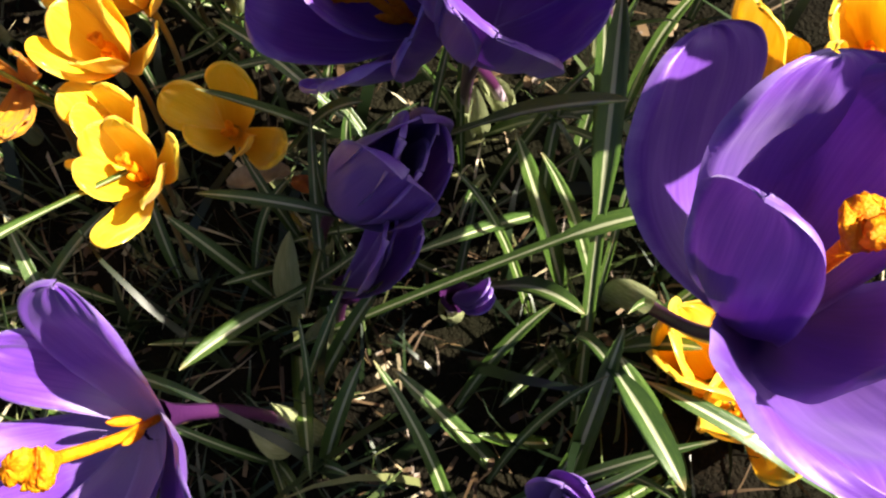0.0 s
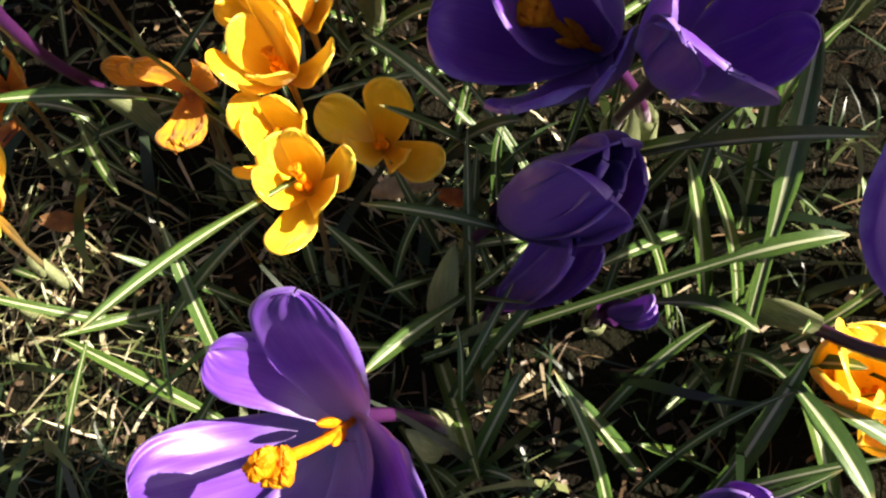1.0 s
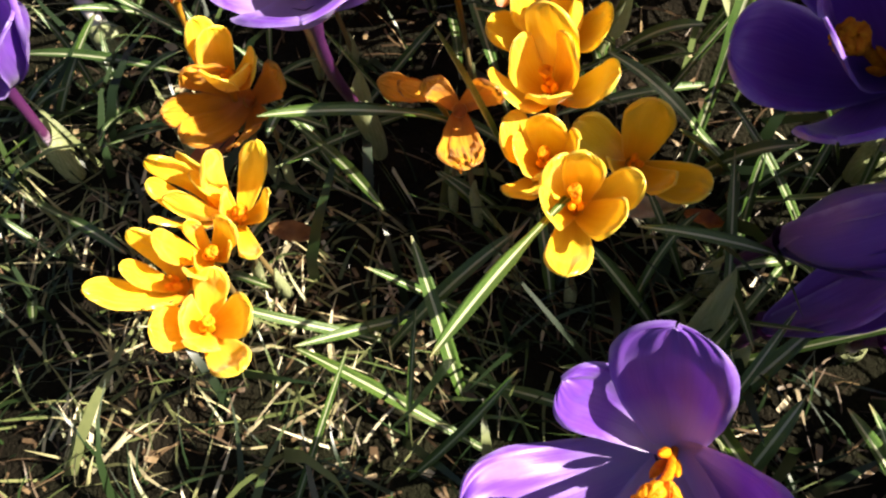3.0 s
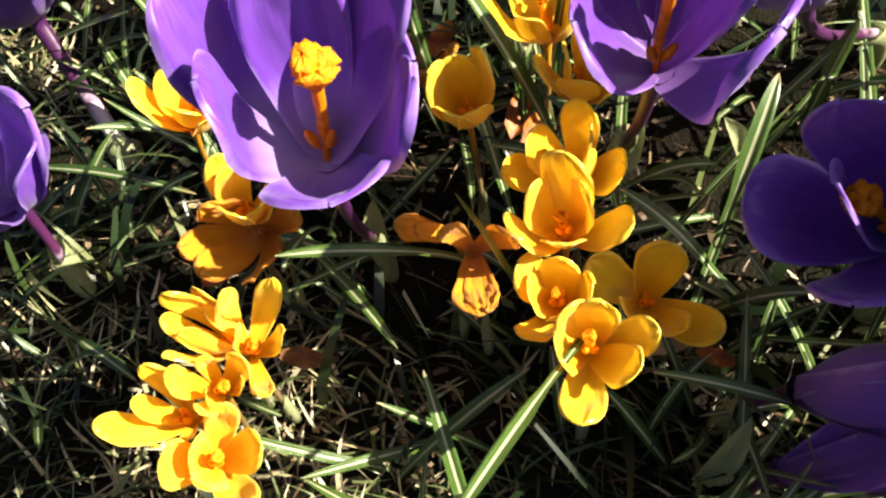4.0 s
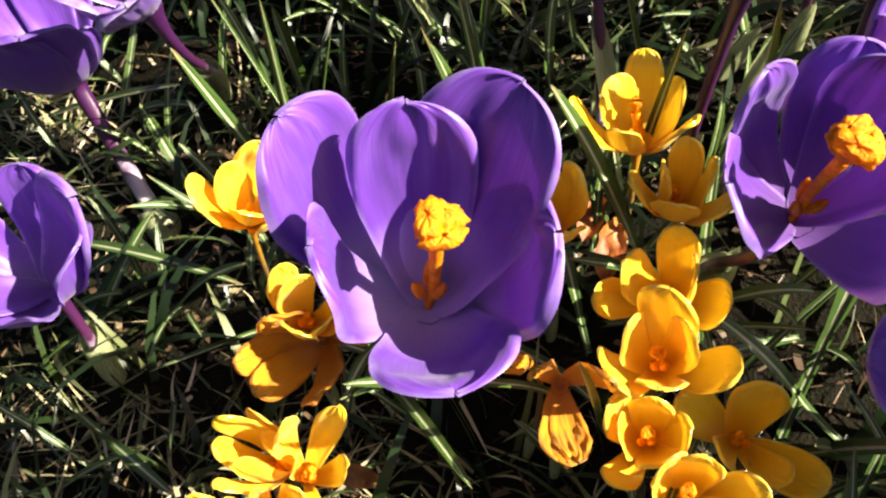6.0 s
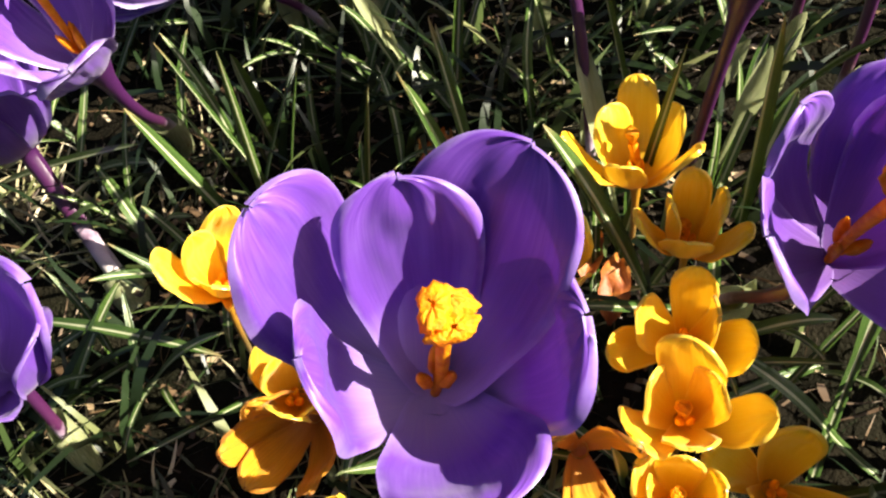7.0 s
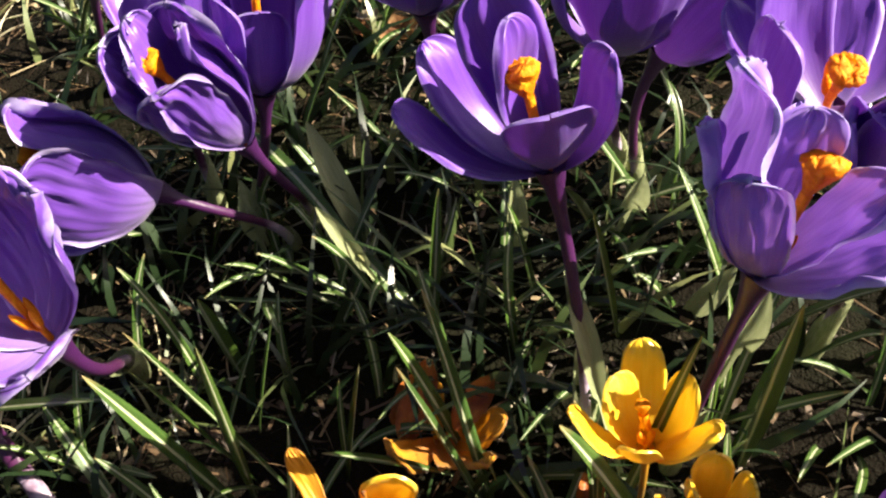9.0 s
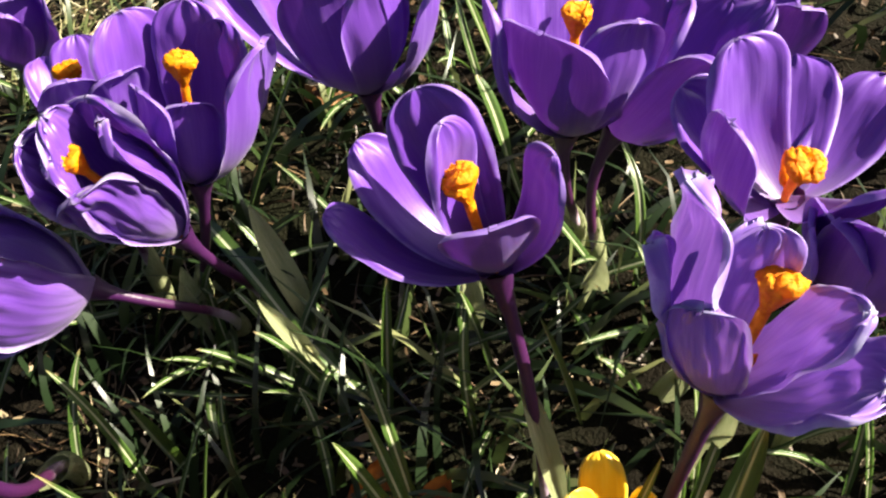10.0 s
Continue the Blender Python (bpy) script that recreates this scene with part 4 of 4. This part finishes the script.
crocus_leaf((-0.2170, 0.3888, 0.0187), (-0.1657, 0.3131, 0.0276), 0.0060, 0.012, 0.000)
crocus_leaf((-0.2541, 0.2455, -0.0244), (-0.2830, 0.2782, -0.0043), 0.0050, 0.008, 0.000)
crocus_leaf((-0.2889, 0.2124, -0.0089), (-0.2132, 0.1931, 0.0084), 0.0045, 0.008, 0.000)
crocus_leaf((-0.2756, 0.1826, -0.0239), (-0.2538, 0.2222, 0.0073), 0.0045, 0.008, 0.000)
crocus_leaf((-0.0323, 0.2775, 0.0337), (-0.0184, 0.2628, 0.0794), 0.0060, 0.008, 0.000)
crocus_leaf((-0.1658, 0.3107, -0.0008), (-0.2001, 0.3228, 0.0183), 0.0035, 0.008, 0.000)
crocus_leaf((-0.2376, 0.1929, -0.0053), (-0.2115, 0.1981, 0.0154), 0.0035, 0.008, 0.000)
crocus_leaf((-0.1142, 0.3459, 0.0267), (-0.1148, 0.3220, -0.0006), 0.0040, 0.008, 0.000)
crocus_leaf((-0.1032, 0.3117, 0.0003), (-0.1167, 0.3187, 0.0525), 0.0040, 0.008, 0.000)
crocus_leaf((-0.0438, 0.2502, 0.0196), (-0.0351, 0.2652, 0.0556), 0.0060, 0.008, 0.000)
crocus_leaf((-0.0531, 0.2978, 0.0083), (-0.0712, 0.3048, 0.0294), 0.0045, 0.008, 0.000)
crocus_leaf((-0.1428, 0.3002, -0.0092), (-0.1396, 0.3204, 0.0588), 0.0040, 0.008, 0.000)
crocus_leaf((-0.2985, 0.2879, -0.0262), (-0.2569, 0.2764, -0.0007), 0.0050, 0.008, 0.000)
crocus_leaf((-0.1962, 0.3955, 0.0119), (-0.1783, 0.4003, 0.0517), 0.0050, 0.008, 0.000)
crocus_leaf((-0.0917, 0.3945, 0.0335), (-0.1041, 0.4095, 0.0645), 0.0060, 0.008, 0.000)
crocus_leaf((-0.0744, 0.3292, 0.0214), (-0.0676, 0.3096, 0.0160), 0.0050, 0.008, 0.000)
crocus_leaf((-0.1638, 0.3105, -0.0110), (-0.1988, 0.3145, 0.0144), 0.0040, 0.008, 0.000)
crocus_leaf((-0.0203, 0.2680, 0.0356), (-0.0117, 0.2608, 0.0584), 0.0040, 0.008, 0.000)
crocus_leaf((-0.2347, 0.3439, -0.0182), (-0.2182, 0.3424, 0.0292), 0.0040, 0.008, 0.000)
crocus_leaf((-0.1948, 0.2473, -0.0074), (-0.2164, 0.2431, 0.0972), 0.0032, 0.004, 0.000)
crocus_leaf((-0.2072, 0.2507, -0.0050), (-0.2194, 0.2420, 0.0796), 0.0032, 0.004, 0.000)
crocus_leaf((-0.2109, 0.2417, -0.0125), (-0.2414, 0.2531, 0.0590), 0.0055, 0.004, 0.000)
crocus_leaf((-0.2149, 0.2925, -0.0125), (-0.2158, 0.2844, 0.0500), 0.0062, 0.004, 0.000)
crocus_leaf((-0.2044, 0.2443, -0.0092), (-0.1970, 0.2360, 0.1012), 0.0035, 0.004, 0.000)
crocus_leaf((-0.1723, 0.2490, -0.0056), (-0.1610, 0.2410, 0.0831), 0.0030, 0.004, 0.000)
crocus_leaf((-0.1264, 0.2324, -0.0007), (-0.1507, 0.2294, 0.1011), 0.0048, 0.004, 0.000)
crocus_leaf((-0.1254, 0.2373, -0.0001), (-0.1450, 0.2564, 0.0933), 0.0045, 0.004, 0.000)
crocus_leaf((-0.0852, 0.2330, 0.0110), (-0.1142, 0.2169, 0.0938), 0.0055, 0.004, 0.000)
crocus_leaf((-0.0876, 0.2264, 0.0020), (-0.0808, 0.2343, 0.1054), 0.0034, 0.004, 0.000)
crocus_leaf((-0.1418, 0.2992, -0.0001), (-0.1853, 0.3404, 0.0269), 0.0065, 0.004, 0.000)
crocus_leaf((-0.3400, 0.2884, -0.0330), (-0.2471, 0.2581, 0.0344), 0.0050, 0.004, 0.000)
crocus_leaf((-0.0798, 0.2888, 0.0209), (-0.1021, 0.2697, 0.1078), 0.0034, 0.004, 0.000)
crocus_leaf((-0.0808, 0.3389, 0.0133), (-0.1063, 0.2834, 0.0998), 0.0050, 0.004, 0.000)
crocus_leaf((-0.0456, 0.2421, 0.0162), (-0.0598, 0.2366, 0.1126), 0.0060, 0.004, 0.000)
crocus_leaf((-0.1410, 0.2460, 0.0012), (-0.1727, 0.2284, 0.0581), 0.0035, 0.004, 0.000)
crocus_leaf((-0.2043, 0.2709, -0.0047), (-0.1902, 0.2729, 0.0568), 0.0032, 0.004, 0.000)
crocus_leaf((0.0505, 0.1068, 0.0636), (0.0530, 0.1381, 0.1020), 0.0060, 0.004, 0.000)
crocus_leaf((0.0427, 0.1024, 0.0572), (0.0678, 0.1057, 0.0652), 0.0050, 0.004, 0.000)
crocus_leaf((0.0234, 0.1147, 0.0882), (0.0485, 0.0938, 0.1278), 0.0050, 0.004, 0.000)
crocus_leaf((-0.0831, 0.1086, 0.0619), (-0.1026, 0.0675, 0.0888), 0.0042, 0.004, 0.000)
crocus_leaf((-0.0411, 0.1081, -0.0041), (-0.0665, 0.1203, 0.0351), 0.0048, 0.004, 0.000)
crocus_leaf((-0.0305, 0.0931, 0.0372), (-0.0477, 0.0707, 0.0528), 0.0050, 0.004, 0.000)
crocus_leaf((-0.0381, 0.1050, -0.0157), (-0.0186, 0.0494, 0.0337), 0.0055, 0.004, 0.000)
crocus_leaf((0.0304, 0.0533, 0.0007), (0.0004, 0.0762, 0.0367), 0.0050, 0.004, 0.000)
crocus_leaf((0.0531, 0.0668, 0.0630), (0.0642, 0.0436, 0.0650), 0.0060, 0.004, 0.000)
crocus_leaf((0.0424, 0.0471, 0.0066), (0.0531, 0.0748, 0.0739), 0.0055, 0.004, 0.000)
crocus_leaf((0.0286, 0.0961, 0.0422), (0.0465, 0.0827, 0.0588), 0.0050, 0.012, 0.000)
crocus_leaf((-0.0195, 0.1552, 0.0142), (-0.0467, 0.1358, 0.0725), 0.0050, 0.004, 0.000)
crocus_leaf((-0.0174, 0.1163, 0.0429), (-0.0536, 0.1209, 0.0462), 0.0040, 0.004, 0.000)
crocus_leaf((0.0452, 0.1312, 0.0147), (0.0069, 0.0962, 0.0621), 0.0045, 0.004, 0.000)
crocus_leaf((-0.0254, 0.1099, 0.0014), (-0.0229, 0.1453, 0.0355), 0.0040, 0.004, 0.000)
crocus_leaf((-0.1205, 0.1494, 0.0551), (-0.1600, 0.1409, 0.0639), 0.0046, 0.004, 0.000)
crocus_leaf((-0.0930, 0.1490, 0.0390), (-0.1054, 0.1310, 0.1180), 0.0036, 0.004, 0.000)
crocus_leaf((-0.1587, 0.1583, 0.0445), (-0.1617, 0.1434, 0.0481), 0.0040, 0.004, 0.000)


sheath((-0.1669, 0.3164, 0.0219), (-0.1813, 0.3206, 0.0505), 0.0050, 0.001)
sheath((-0.0334, 0.1033, 0.0050), (-0.0275, 0.1106, 0.0443), 0.0070, 0.002)
sheath((-0.0263, 0.0941, -0.0002), (-0.0188, 0.0966, 0.0217), 0.0070, 0.002)
sheath((-0.0301, 0.0638, 0.0063), (-0.0400, 0.0651, 0.0198), 0.0070, 0.003)
sheath((0.0213, 0.1529, 0.0249), (0.0207, 0.1501, 0.0511), 0.0050, 0.002)
sheath((-0.1425, 0.1799, 0.0034), (-0.1421, 0.1825, 0.0286), 0.0070, 0.002)
sheath((-0.0598, 0.2022, 0.0266), (-0.0555, 0.2010, 0.0513), 0.0070, 0.002)
sheath((-0.0186, 0.2137, 0.0210), (-0.0277, 0.2130, 0.0408), 0.0060, 0.002)
sheath((-0.0927, 0.2551, 0.0377), (-0.1031, 0.2806, 0.0661), 0.0055, 0.003)
sheath((-0.1692, 0.3380, 0.0129), (-0.1877, 0.3630, 0.0492), 0.0075, 0.002)
sheath((-0.0722, 0.3269, 0.0412), (-0.0713, 0.3233, 0.0604), 0.0070, 0.002)
sheath((-0.2114, 0.3503, 0.0075), (-0.2143, 0.3513, 0.0311), 0.0060, 0.002)
sheath((-0.1104, 0.3295, 0.0146), (-0.1138, 0.3287, 0.0543), 0.0060, 0.002)
sheath((-0.0489, 0.2667, 0.0412), (-0.0466, 0.2685, 0.0702), 0.0060, 0.002)
sheath((-0.0523, 0.2952, 0.0198), (-0.0429, 0.2955, 0.0457), 0.0070, 0.002)
sheath((-0.1104, 0.3371, 0.0151), (-0.1132, 0.3334, 0.0500), 0.0060, 0.001)
sheath((-0.2104, 0.3432, 0.0066), (-0.2122, 0.3415, 0.0351), 0.0060, 0.001)
scrap((-0.0465, 0.1408, 0.0169), 0.0100, 10, BLEACHED, "pale yellow withered husk lying in the grass", 0.40, 0.20)
scrap((-0.0303, 0.1369, 0.0189), 0.0060, -20, RUST, "rust red withered petal lying in the grass", 0.50, 0.20)
scrap((-0.3571, 0.2969, -0.0387), 0.0100, 30, BLEACHED, "bleached crumpled dead leaf lying in the lawn", 0.70, 0.30)
scrap((-0.1976, 0.0319, -0.0406), 0.0090, 60, BLEACHED, "bleached dead leaf fragment on the soil", 0.70, 0.20)
scrap((-0.1717, 0.0383, -0.0336), 0.0060, 10, BLEACHED, "bleached dead leaf fragment on the soil", 0.60, 0.20)
scrap((-0.1146, 0.3262, 0.0035), 0.0100, 20, GREYLEAF, "dull grey brown dead leaf on the soil", 0.80, 0.20)
scrap((-0.1155, 0.3221, 0.0034), 0.0120, 0, GREYLEAF, "dull grey brown dead leaf on the soil", 0.80, 0.20)
scrap((-0.1627, 0.4591, 0.0129), 0.0160, -20, DEAD, "brown dead leaf behind the crocuses", 0.60, 0.30)
scrap((-0.1689, 0.4632, 0.0191), 0.0070, -20, BLEACHED, "bleached curled leaf end catching the sun", 0.60, 0.50)
scrap((-0.0892, 0.2120, 0.0220), 0.0100, 80, RUST, "rust red withered crocus petal between leaves", 0.50, 0.60)
scrap((-0.0958, 0.2292, 0.0158), 0.0090, 80, RUST, "rust red withered crocus petal between leaves", 0.50, 0.60)
scrap((-0.1298, 0.2632, 0.0146), 0.0100, 50, RUST, "orange brown withered crocus petal between leaves", 0.50, 0.50)
scrap((-0.1485, 0.2656, 0.0096), 0.0130, 70, RUST, "rust orange withered crocus petal standing in leaves", 0.45, 0.90)
scrap((-0.1632, 0.1333, 0.0015), 0.0090, -8, DEAD, "brown withered petal tip among yellow crocuses", 0.40, 0.10)
scrap((-0.1993, 0.1682, -0.0037), 0.0100, 40, RUST, "rust brown withered petal under yellow crocuses", 0.50, 0.30)
scrap((-0.1519, 0.2736, -0.0015), 0.0100, 60, RUST, "rust red withered petal among the leaves", 0.50, 0.50)

# leaves that spring from the soil round each tuft
for x, y, count, reach in ((-0.030, 0.120, 5, 0.060), (0.030, 0.160, 6, 0.070), (0.020, 0.040, 6, 0.070), (0.050, 0.090, 5, 0.060), (-0.030, 0.060, 5, 0.060), (-0.080, 0.150, 3, 0.050), (-0.140, 0.170, 3, 0.060), (-0.090, 0.220, 3, 0.060), (-0.060, 0.200, 4, 0.060), (-0.070, 0.250, 4, 0.070), (-0.110, 0.300, 3, 0.060), (-0.170, 0.310, 5, 0.060), (-0.200, 0.340, 4, 0.070), (-0.150, 0.380, 6, 0.070), (-0.050, 0.340, 6, 0.070), (-0.260, 0.250, 3, 0.060), (-0.270, 0.190, 3, 0.060), (-0.240, 0.400, 6, 0.070), (-0.030, 0.420, 7, 0.070), (-0.100, 0.450, 8, 0.070), (-0.200, 0.470, 8, 0.070), (0.000, 0.250, 6, 0.070), (-0.300, 0.350, 6, 0.070), (-0.190, 0.130, 3, 0.050), (0.080, 0.200, 5, 0.060), (0.090, 0.100, 4, 0.060), (-0.320, 0.480, 6, 0.070), (0.060, 0.380, 6, 0.070)):
    for k in range(count):
        bx, by = x + RNG.gauss(0, 0.009), y + RNG.gauss(0, 0.009)
        q, long = RNG.uniform(0, 2 * math.pi), reach * RNG.uniform(0.6, 1.1)
        lean = RNG.uniform(0.35, 0.85)
        tx, ty = bx + math.cos(q) * long * lean, by + math.sin(q) * long * lean
        crocus_leaf((bx, by, ground_z(bx, by) - 0.002), (tx, ty, ground_z(tx, ty) + long * (1.0 - lean * lean) ** 0.5 * 0.85), RNG.uniform(0.0022, 0.0038), RNG.uniform(0.006, 0.018),
                    RNG.uniform(-0.006, 0.006), RNG.uniform(-0.6, 0.6))


# single striped leaves that lean between the tufts
loose, made = [], 0
while made < 190:
    bx, by = RNG.uniform(-0.34, 0.12), RNG.uniform(-0.02, 0.50)
    if noise.noise((bx * 16, by * 16, 5.0)) < -0.12:
        continue
    made += 1
    q, long, lean = RNG.uniform(0, 2 * math.pi), RNG.uniform(0.035, 0.075), RNG.uniform(0.55, 0.95)
    tx, ty = bx + math.cos(q) * long * lean, by + math.sin(q) * long * lean
    loose.append(crocus_leaf((bx, by, ground_z(bx, by) - 0.002), (tx, ty, ground_z(tx, ty) + 0.004 + long * (1 - lean * lean) ** 0.5 * 0.8), RNG.uniform(0.0022, 0.0042), RNG.uniform(0.003, 0.014),
                RNG.uniform(-0.006, 0.006), RNG.uniform(-0.7, 0.7)))

# upright leaves in the open ground between the far crocuses
for k in range(36):
    bx, by = RNG.uniform(-0.26, -0.05), RNG.uniform(0.17, 0.34)
    q, long, lean = RNG.uniform(0, 2 * math.pi), RNG.uniform(0.040, 0.075), RNG.uniform(0.35, 0.8)
    tx, ty = bx + math.cos(q) * long * lean, by + math.sin(q) * long * lean
    loose.append(crocus_leaf((bx, by, ground_z(bx, by) - 0.002), (tx, ty, ground_z(tx, ty) + long * (1 - lean * lean) ** 0.5 * 0.9), RNG.uniform(0.0022, 0.0040), RNG.uniform(0.003, 0.010),
                RNG.uniform(-0.005, 0.005), RNG.uniform(-0.6, 0.6)))


def join_leaves(name, label, leaves):
    """Many small leaves that nobody could count, as one piece."""
    verts, faces, uvs = [], [], []
    for ob in leaves:
        first = len(verts)
        verts += [tuple(v.co + ob.location) for v in ob.data.vertices]
        faces += [tuple(first + k for k in f.vertices) for f in ob.data.polygons]
        for d in ob.data.uv_layers[0].data:
            uvs += list(d.uv)
        me = ob.data
        bpy.data.objects.remove(ob)
        bpy.data.meshes.remove(me)
    me = bpy.data.meshes.new(name)
    me.from_pydata(verts, [], faces)
    me.materials.append(LEAF)
    me.uv_layers.new(name="UVMap").data.foreach_set("uv", uvs)
    me.polygons.foreach_set("use_smooth", [True] * len(faces))
    return tagged(new(name, me), label, "leaves", kind="stuff")


join_leaves("leaf_thicket", "tangle of narrow striped crocus leaves between the flowers", loose)


# ---- lawn ----
def blades(name, label, count, material, area, length, width, rise, seed, kind_of="grass", density=None):
    """Many thin curved blades joined into one piece of lawn."""
    rng = random.Random(seed)
    verts, faces = [], []
    made = 0
    while made < count:
        x, y = rng.uniform(area[0], area[1]), rng.uniform(area[2], area[3])
        if density and rng.random() > density(x, y):
            continue
        made += 1
        z = ground_z(x, y)
        q = rng.uniform(0, 2 * math.pi)
        ln = length * rng.uniform(0.45, 1.25)
        up = rng.uniform(rise[0], rise[1])
        wd = width * rng.uniform(0.6, 1.3)
        tw = rng.uniform(0, math.pi)
        dx, dy = math.cos(q), math.sin(q)
        turn = rng.gauss(0, 0.5)
        first = len(verts)
        steps = 4
        px, py, pz = x, y, z + rng.uniform(-0.002, 0.004)
        for k in range(steps + 1):
            s = k / steps
            g = wd * (1 - s * s) / 2 + 0.00006
            a = q + math.pi / 2 + tw * 0.35
            verts.append((px + math.cos(a) * g, py + math.sin(a) * g, pz + 0.3 * g))
            verts.append((px - math.cos(a) * g, py - math.sin(a) * g, pz - 0.3 * g))
            slope = up * (1 - 1.15 * s)
            px += math.cos(q + turn * s) * ln / steps * math.cos(slope)
            py += math.sin(q + turn * s) * ln / steps * math.cos(slope)
            pz += ln / steps * math.sin(slope)
        for k in range(steps):
            b = first + 2 * k
            faces.append((b, b + 1, b + 3, b + 2))
    me = bpy.data.meshes.new(name)
    me.from_pydata(verts, [], faces)
    me.materials.append(material)
    me.polygons.foreach_set("use_smooth", [True] * len(faces))
    return tagged(new(name, me), label, kind_of, kind="stuff")


NEAR = (-0.46, 0.24, -0.16, 0.72)


def patchy(x, y):
    return 0.35 + 0.65 * max(0.0, min(1.0, 0.5 + 1.6 * noise.noise((x * 14, y * 14, 8.0))))


def flecks(name, label, count, material, area, size, seed, density=None):
    """Small curled scraps of dry leaf and husk on the soil."""
    rng = random.Random(seed)
    verts, faces = [], []
    while len(faces) < count * 2:
        x, y = rng.uniform(area[0], area[1]), rng.uniform(area[2], area[3])
        if density and rng.random() > density(x, y):
            continue
        g, q, tilt = size * rng.uniform(0.4, 1.3), rng.uniform(0, 6.28), rng.uniform(-0.6, 0.6)
        c, z = len(verts), ground_z(x, y) + rng.uniform(0.001, 0.006)
        thin = rng.uniform(0.25, 0.6)
        for a, b, h in ((-1, -thin, 0), (1, -thin * 0.7, tilt * 0.5), (-1, thin * 0.6, 0.2), (1.1, thin, tilt * 0.6), (0, -thin, tilt + 0.3), (0.1, thin, tilt + 0.25)):
            verts.append((x + g * (a * math.cos(q) - b * math.sin(q)), y + g * (a * math.sin(q) + b * math.cos(q)), z + g * h * 0.7))
        faces += [(c, c + 4, c + 5, c + 2), (c + 4, c + 1, c + 3, c + 5)]
    me = bpy.data.meshes.new(name)
    me.from_pydata(verts, [], faces)
    me.materials.append(material)
    return tagged(new(name, me), label, "leaf litter", kind="stuff")


def litter_patchy(x, y):
    return 0.15 + 0.85 * max(0.0, min(1.0, 0.35 + 2.2 * noise.noise((x * 11, y * 11, 3.0))))


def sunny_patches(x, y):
    # Sunlit spots: real straw, its pale colour also standing in for sun.
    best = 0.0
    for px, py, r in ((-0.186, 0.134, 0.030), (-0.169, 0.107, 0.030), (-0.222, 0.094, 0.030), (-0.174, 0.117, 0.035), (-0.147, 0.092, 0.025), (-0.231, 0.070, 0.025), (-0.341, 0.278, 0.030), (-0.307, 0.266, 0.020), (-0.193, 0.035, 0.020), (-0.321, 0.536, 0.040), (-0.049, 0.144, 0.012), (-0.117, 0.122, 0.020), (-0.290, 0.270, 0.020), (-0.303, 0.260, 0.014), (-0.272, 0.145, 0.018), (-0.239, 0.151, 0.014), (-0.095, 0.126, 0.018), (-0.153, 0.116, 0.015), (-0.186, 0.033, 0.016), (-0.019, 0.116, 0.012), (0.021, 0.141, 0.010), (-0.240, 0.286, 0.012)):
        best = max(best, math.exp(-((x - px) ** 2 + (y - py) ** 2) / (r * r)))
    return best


def outside(x, y):
    if NEAR[0] < x < NEAR[1] and NEAR[2] < y < NEAR[3]:
        return 0.0
    return patchy(x * 0.2, y * 0.2) * max(0.0, 1 - (math.hypot(x, y - 0.2) / 2.5) ** 3)


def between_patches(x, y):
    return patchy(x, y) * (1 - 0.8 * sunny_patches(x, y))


def beside_tube(x, y):
    """Nothing grows over the tube that lies along the lawn."""
    a, b = Vector((-0.306, 0.278)), Vector((-0.255, 0.221))
    k = max(0.0, min(1.0, (Vector((x, y)) - a).dot(b - a) / (b - a).length_squared))
    return 0.0 if (Vector((x, y)) - a.lerp(b, k)).length < 0.012 else 1.0


def open_ground(x, y):
    return between_patches(x, y) * (1.0 if y < 0.20 else 0.5) * beside_tube(x, y)


def fine_grass(x, y):
    return between_patches(x, y) * (1.0 if y < 0.16 else 0.18) * beside_tube(x, y)


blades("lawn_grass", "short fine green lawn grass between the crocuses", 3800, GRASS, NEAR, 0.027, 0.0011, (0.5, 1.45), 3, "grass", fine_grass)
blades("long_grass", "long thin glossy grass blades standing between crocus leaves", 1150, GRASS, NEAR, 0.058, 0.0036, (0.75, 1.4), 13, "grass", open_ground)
blades("tall_grass", "tall grass blades with painted-in shade between the far crocuses", 380, GRASS, (-0.30, 0.06, 0.235, 0.52), 0.056, 0.0034, (0.95, 1.45), 17, "grass", patchy)
blades("moss", "low tangled brown moss and dead stalks on the soil", 5000, HUMUS, NEAR, 0.012, 0.0008, (0.3, 1.4), 4, "moss")
blades("thatch", "dry straw coloured dead grass lying in the lawn", 4200, STRAW, NEAR, 0.022, 0.0008, (-0.05, 0.6), 5, "dead grass", patchy)
flecks("leaf_litter", "pale dry leaf scraps and husks scattered on soil", 4000, STRAW, NEAR, 0.0022, 6, litter_patchy)


blades("dry_grass", "pale dry grass blades that brighten the sunlit patches", 1000, DRY, NEAR, 0.026, 0.0012, (0.05, 0.9), 9, "dead grass", sunny_patches)
blades("far_lawn", "rough green lawn grass round the crocus patch", 45000, GRASS, (-2.6, 2.4, -2.4, 2.8), 0.060, 0.0050, (0.4, 1.3), 21, "grass", outside)
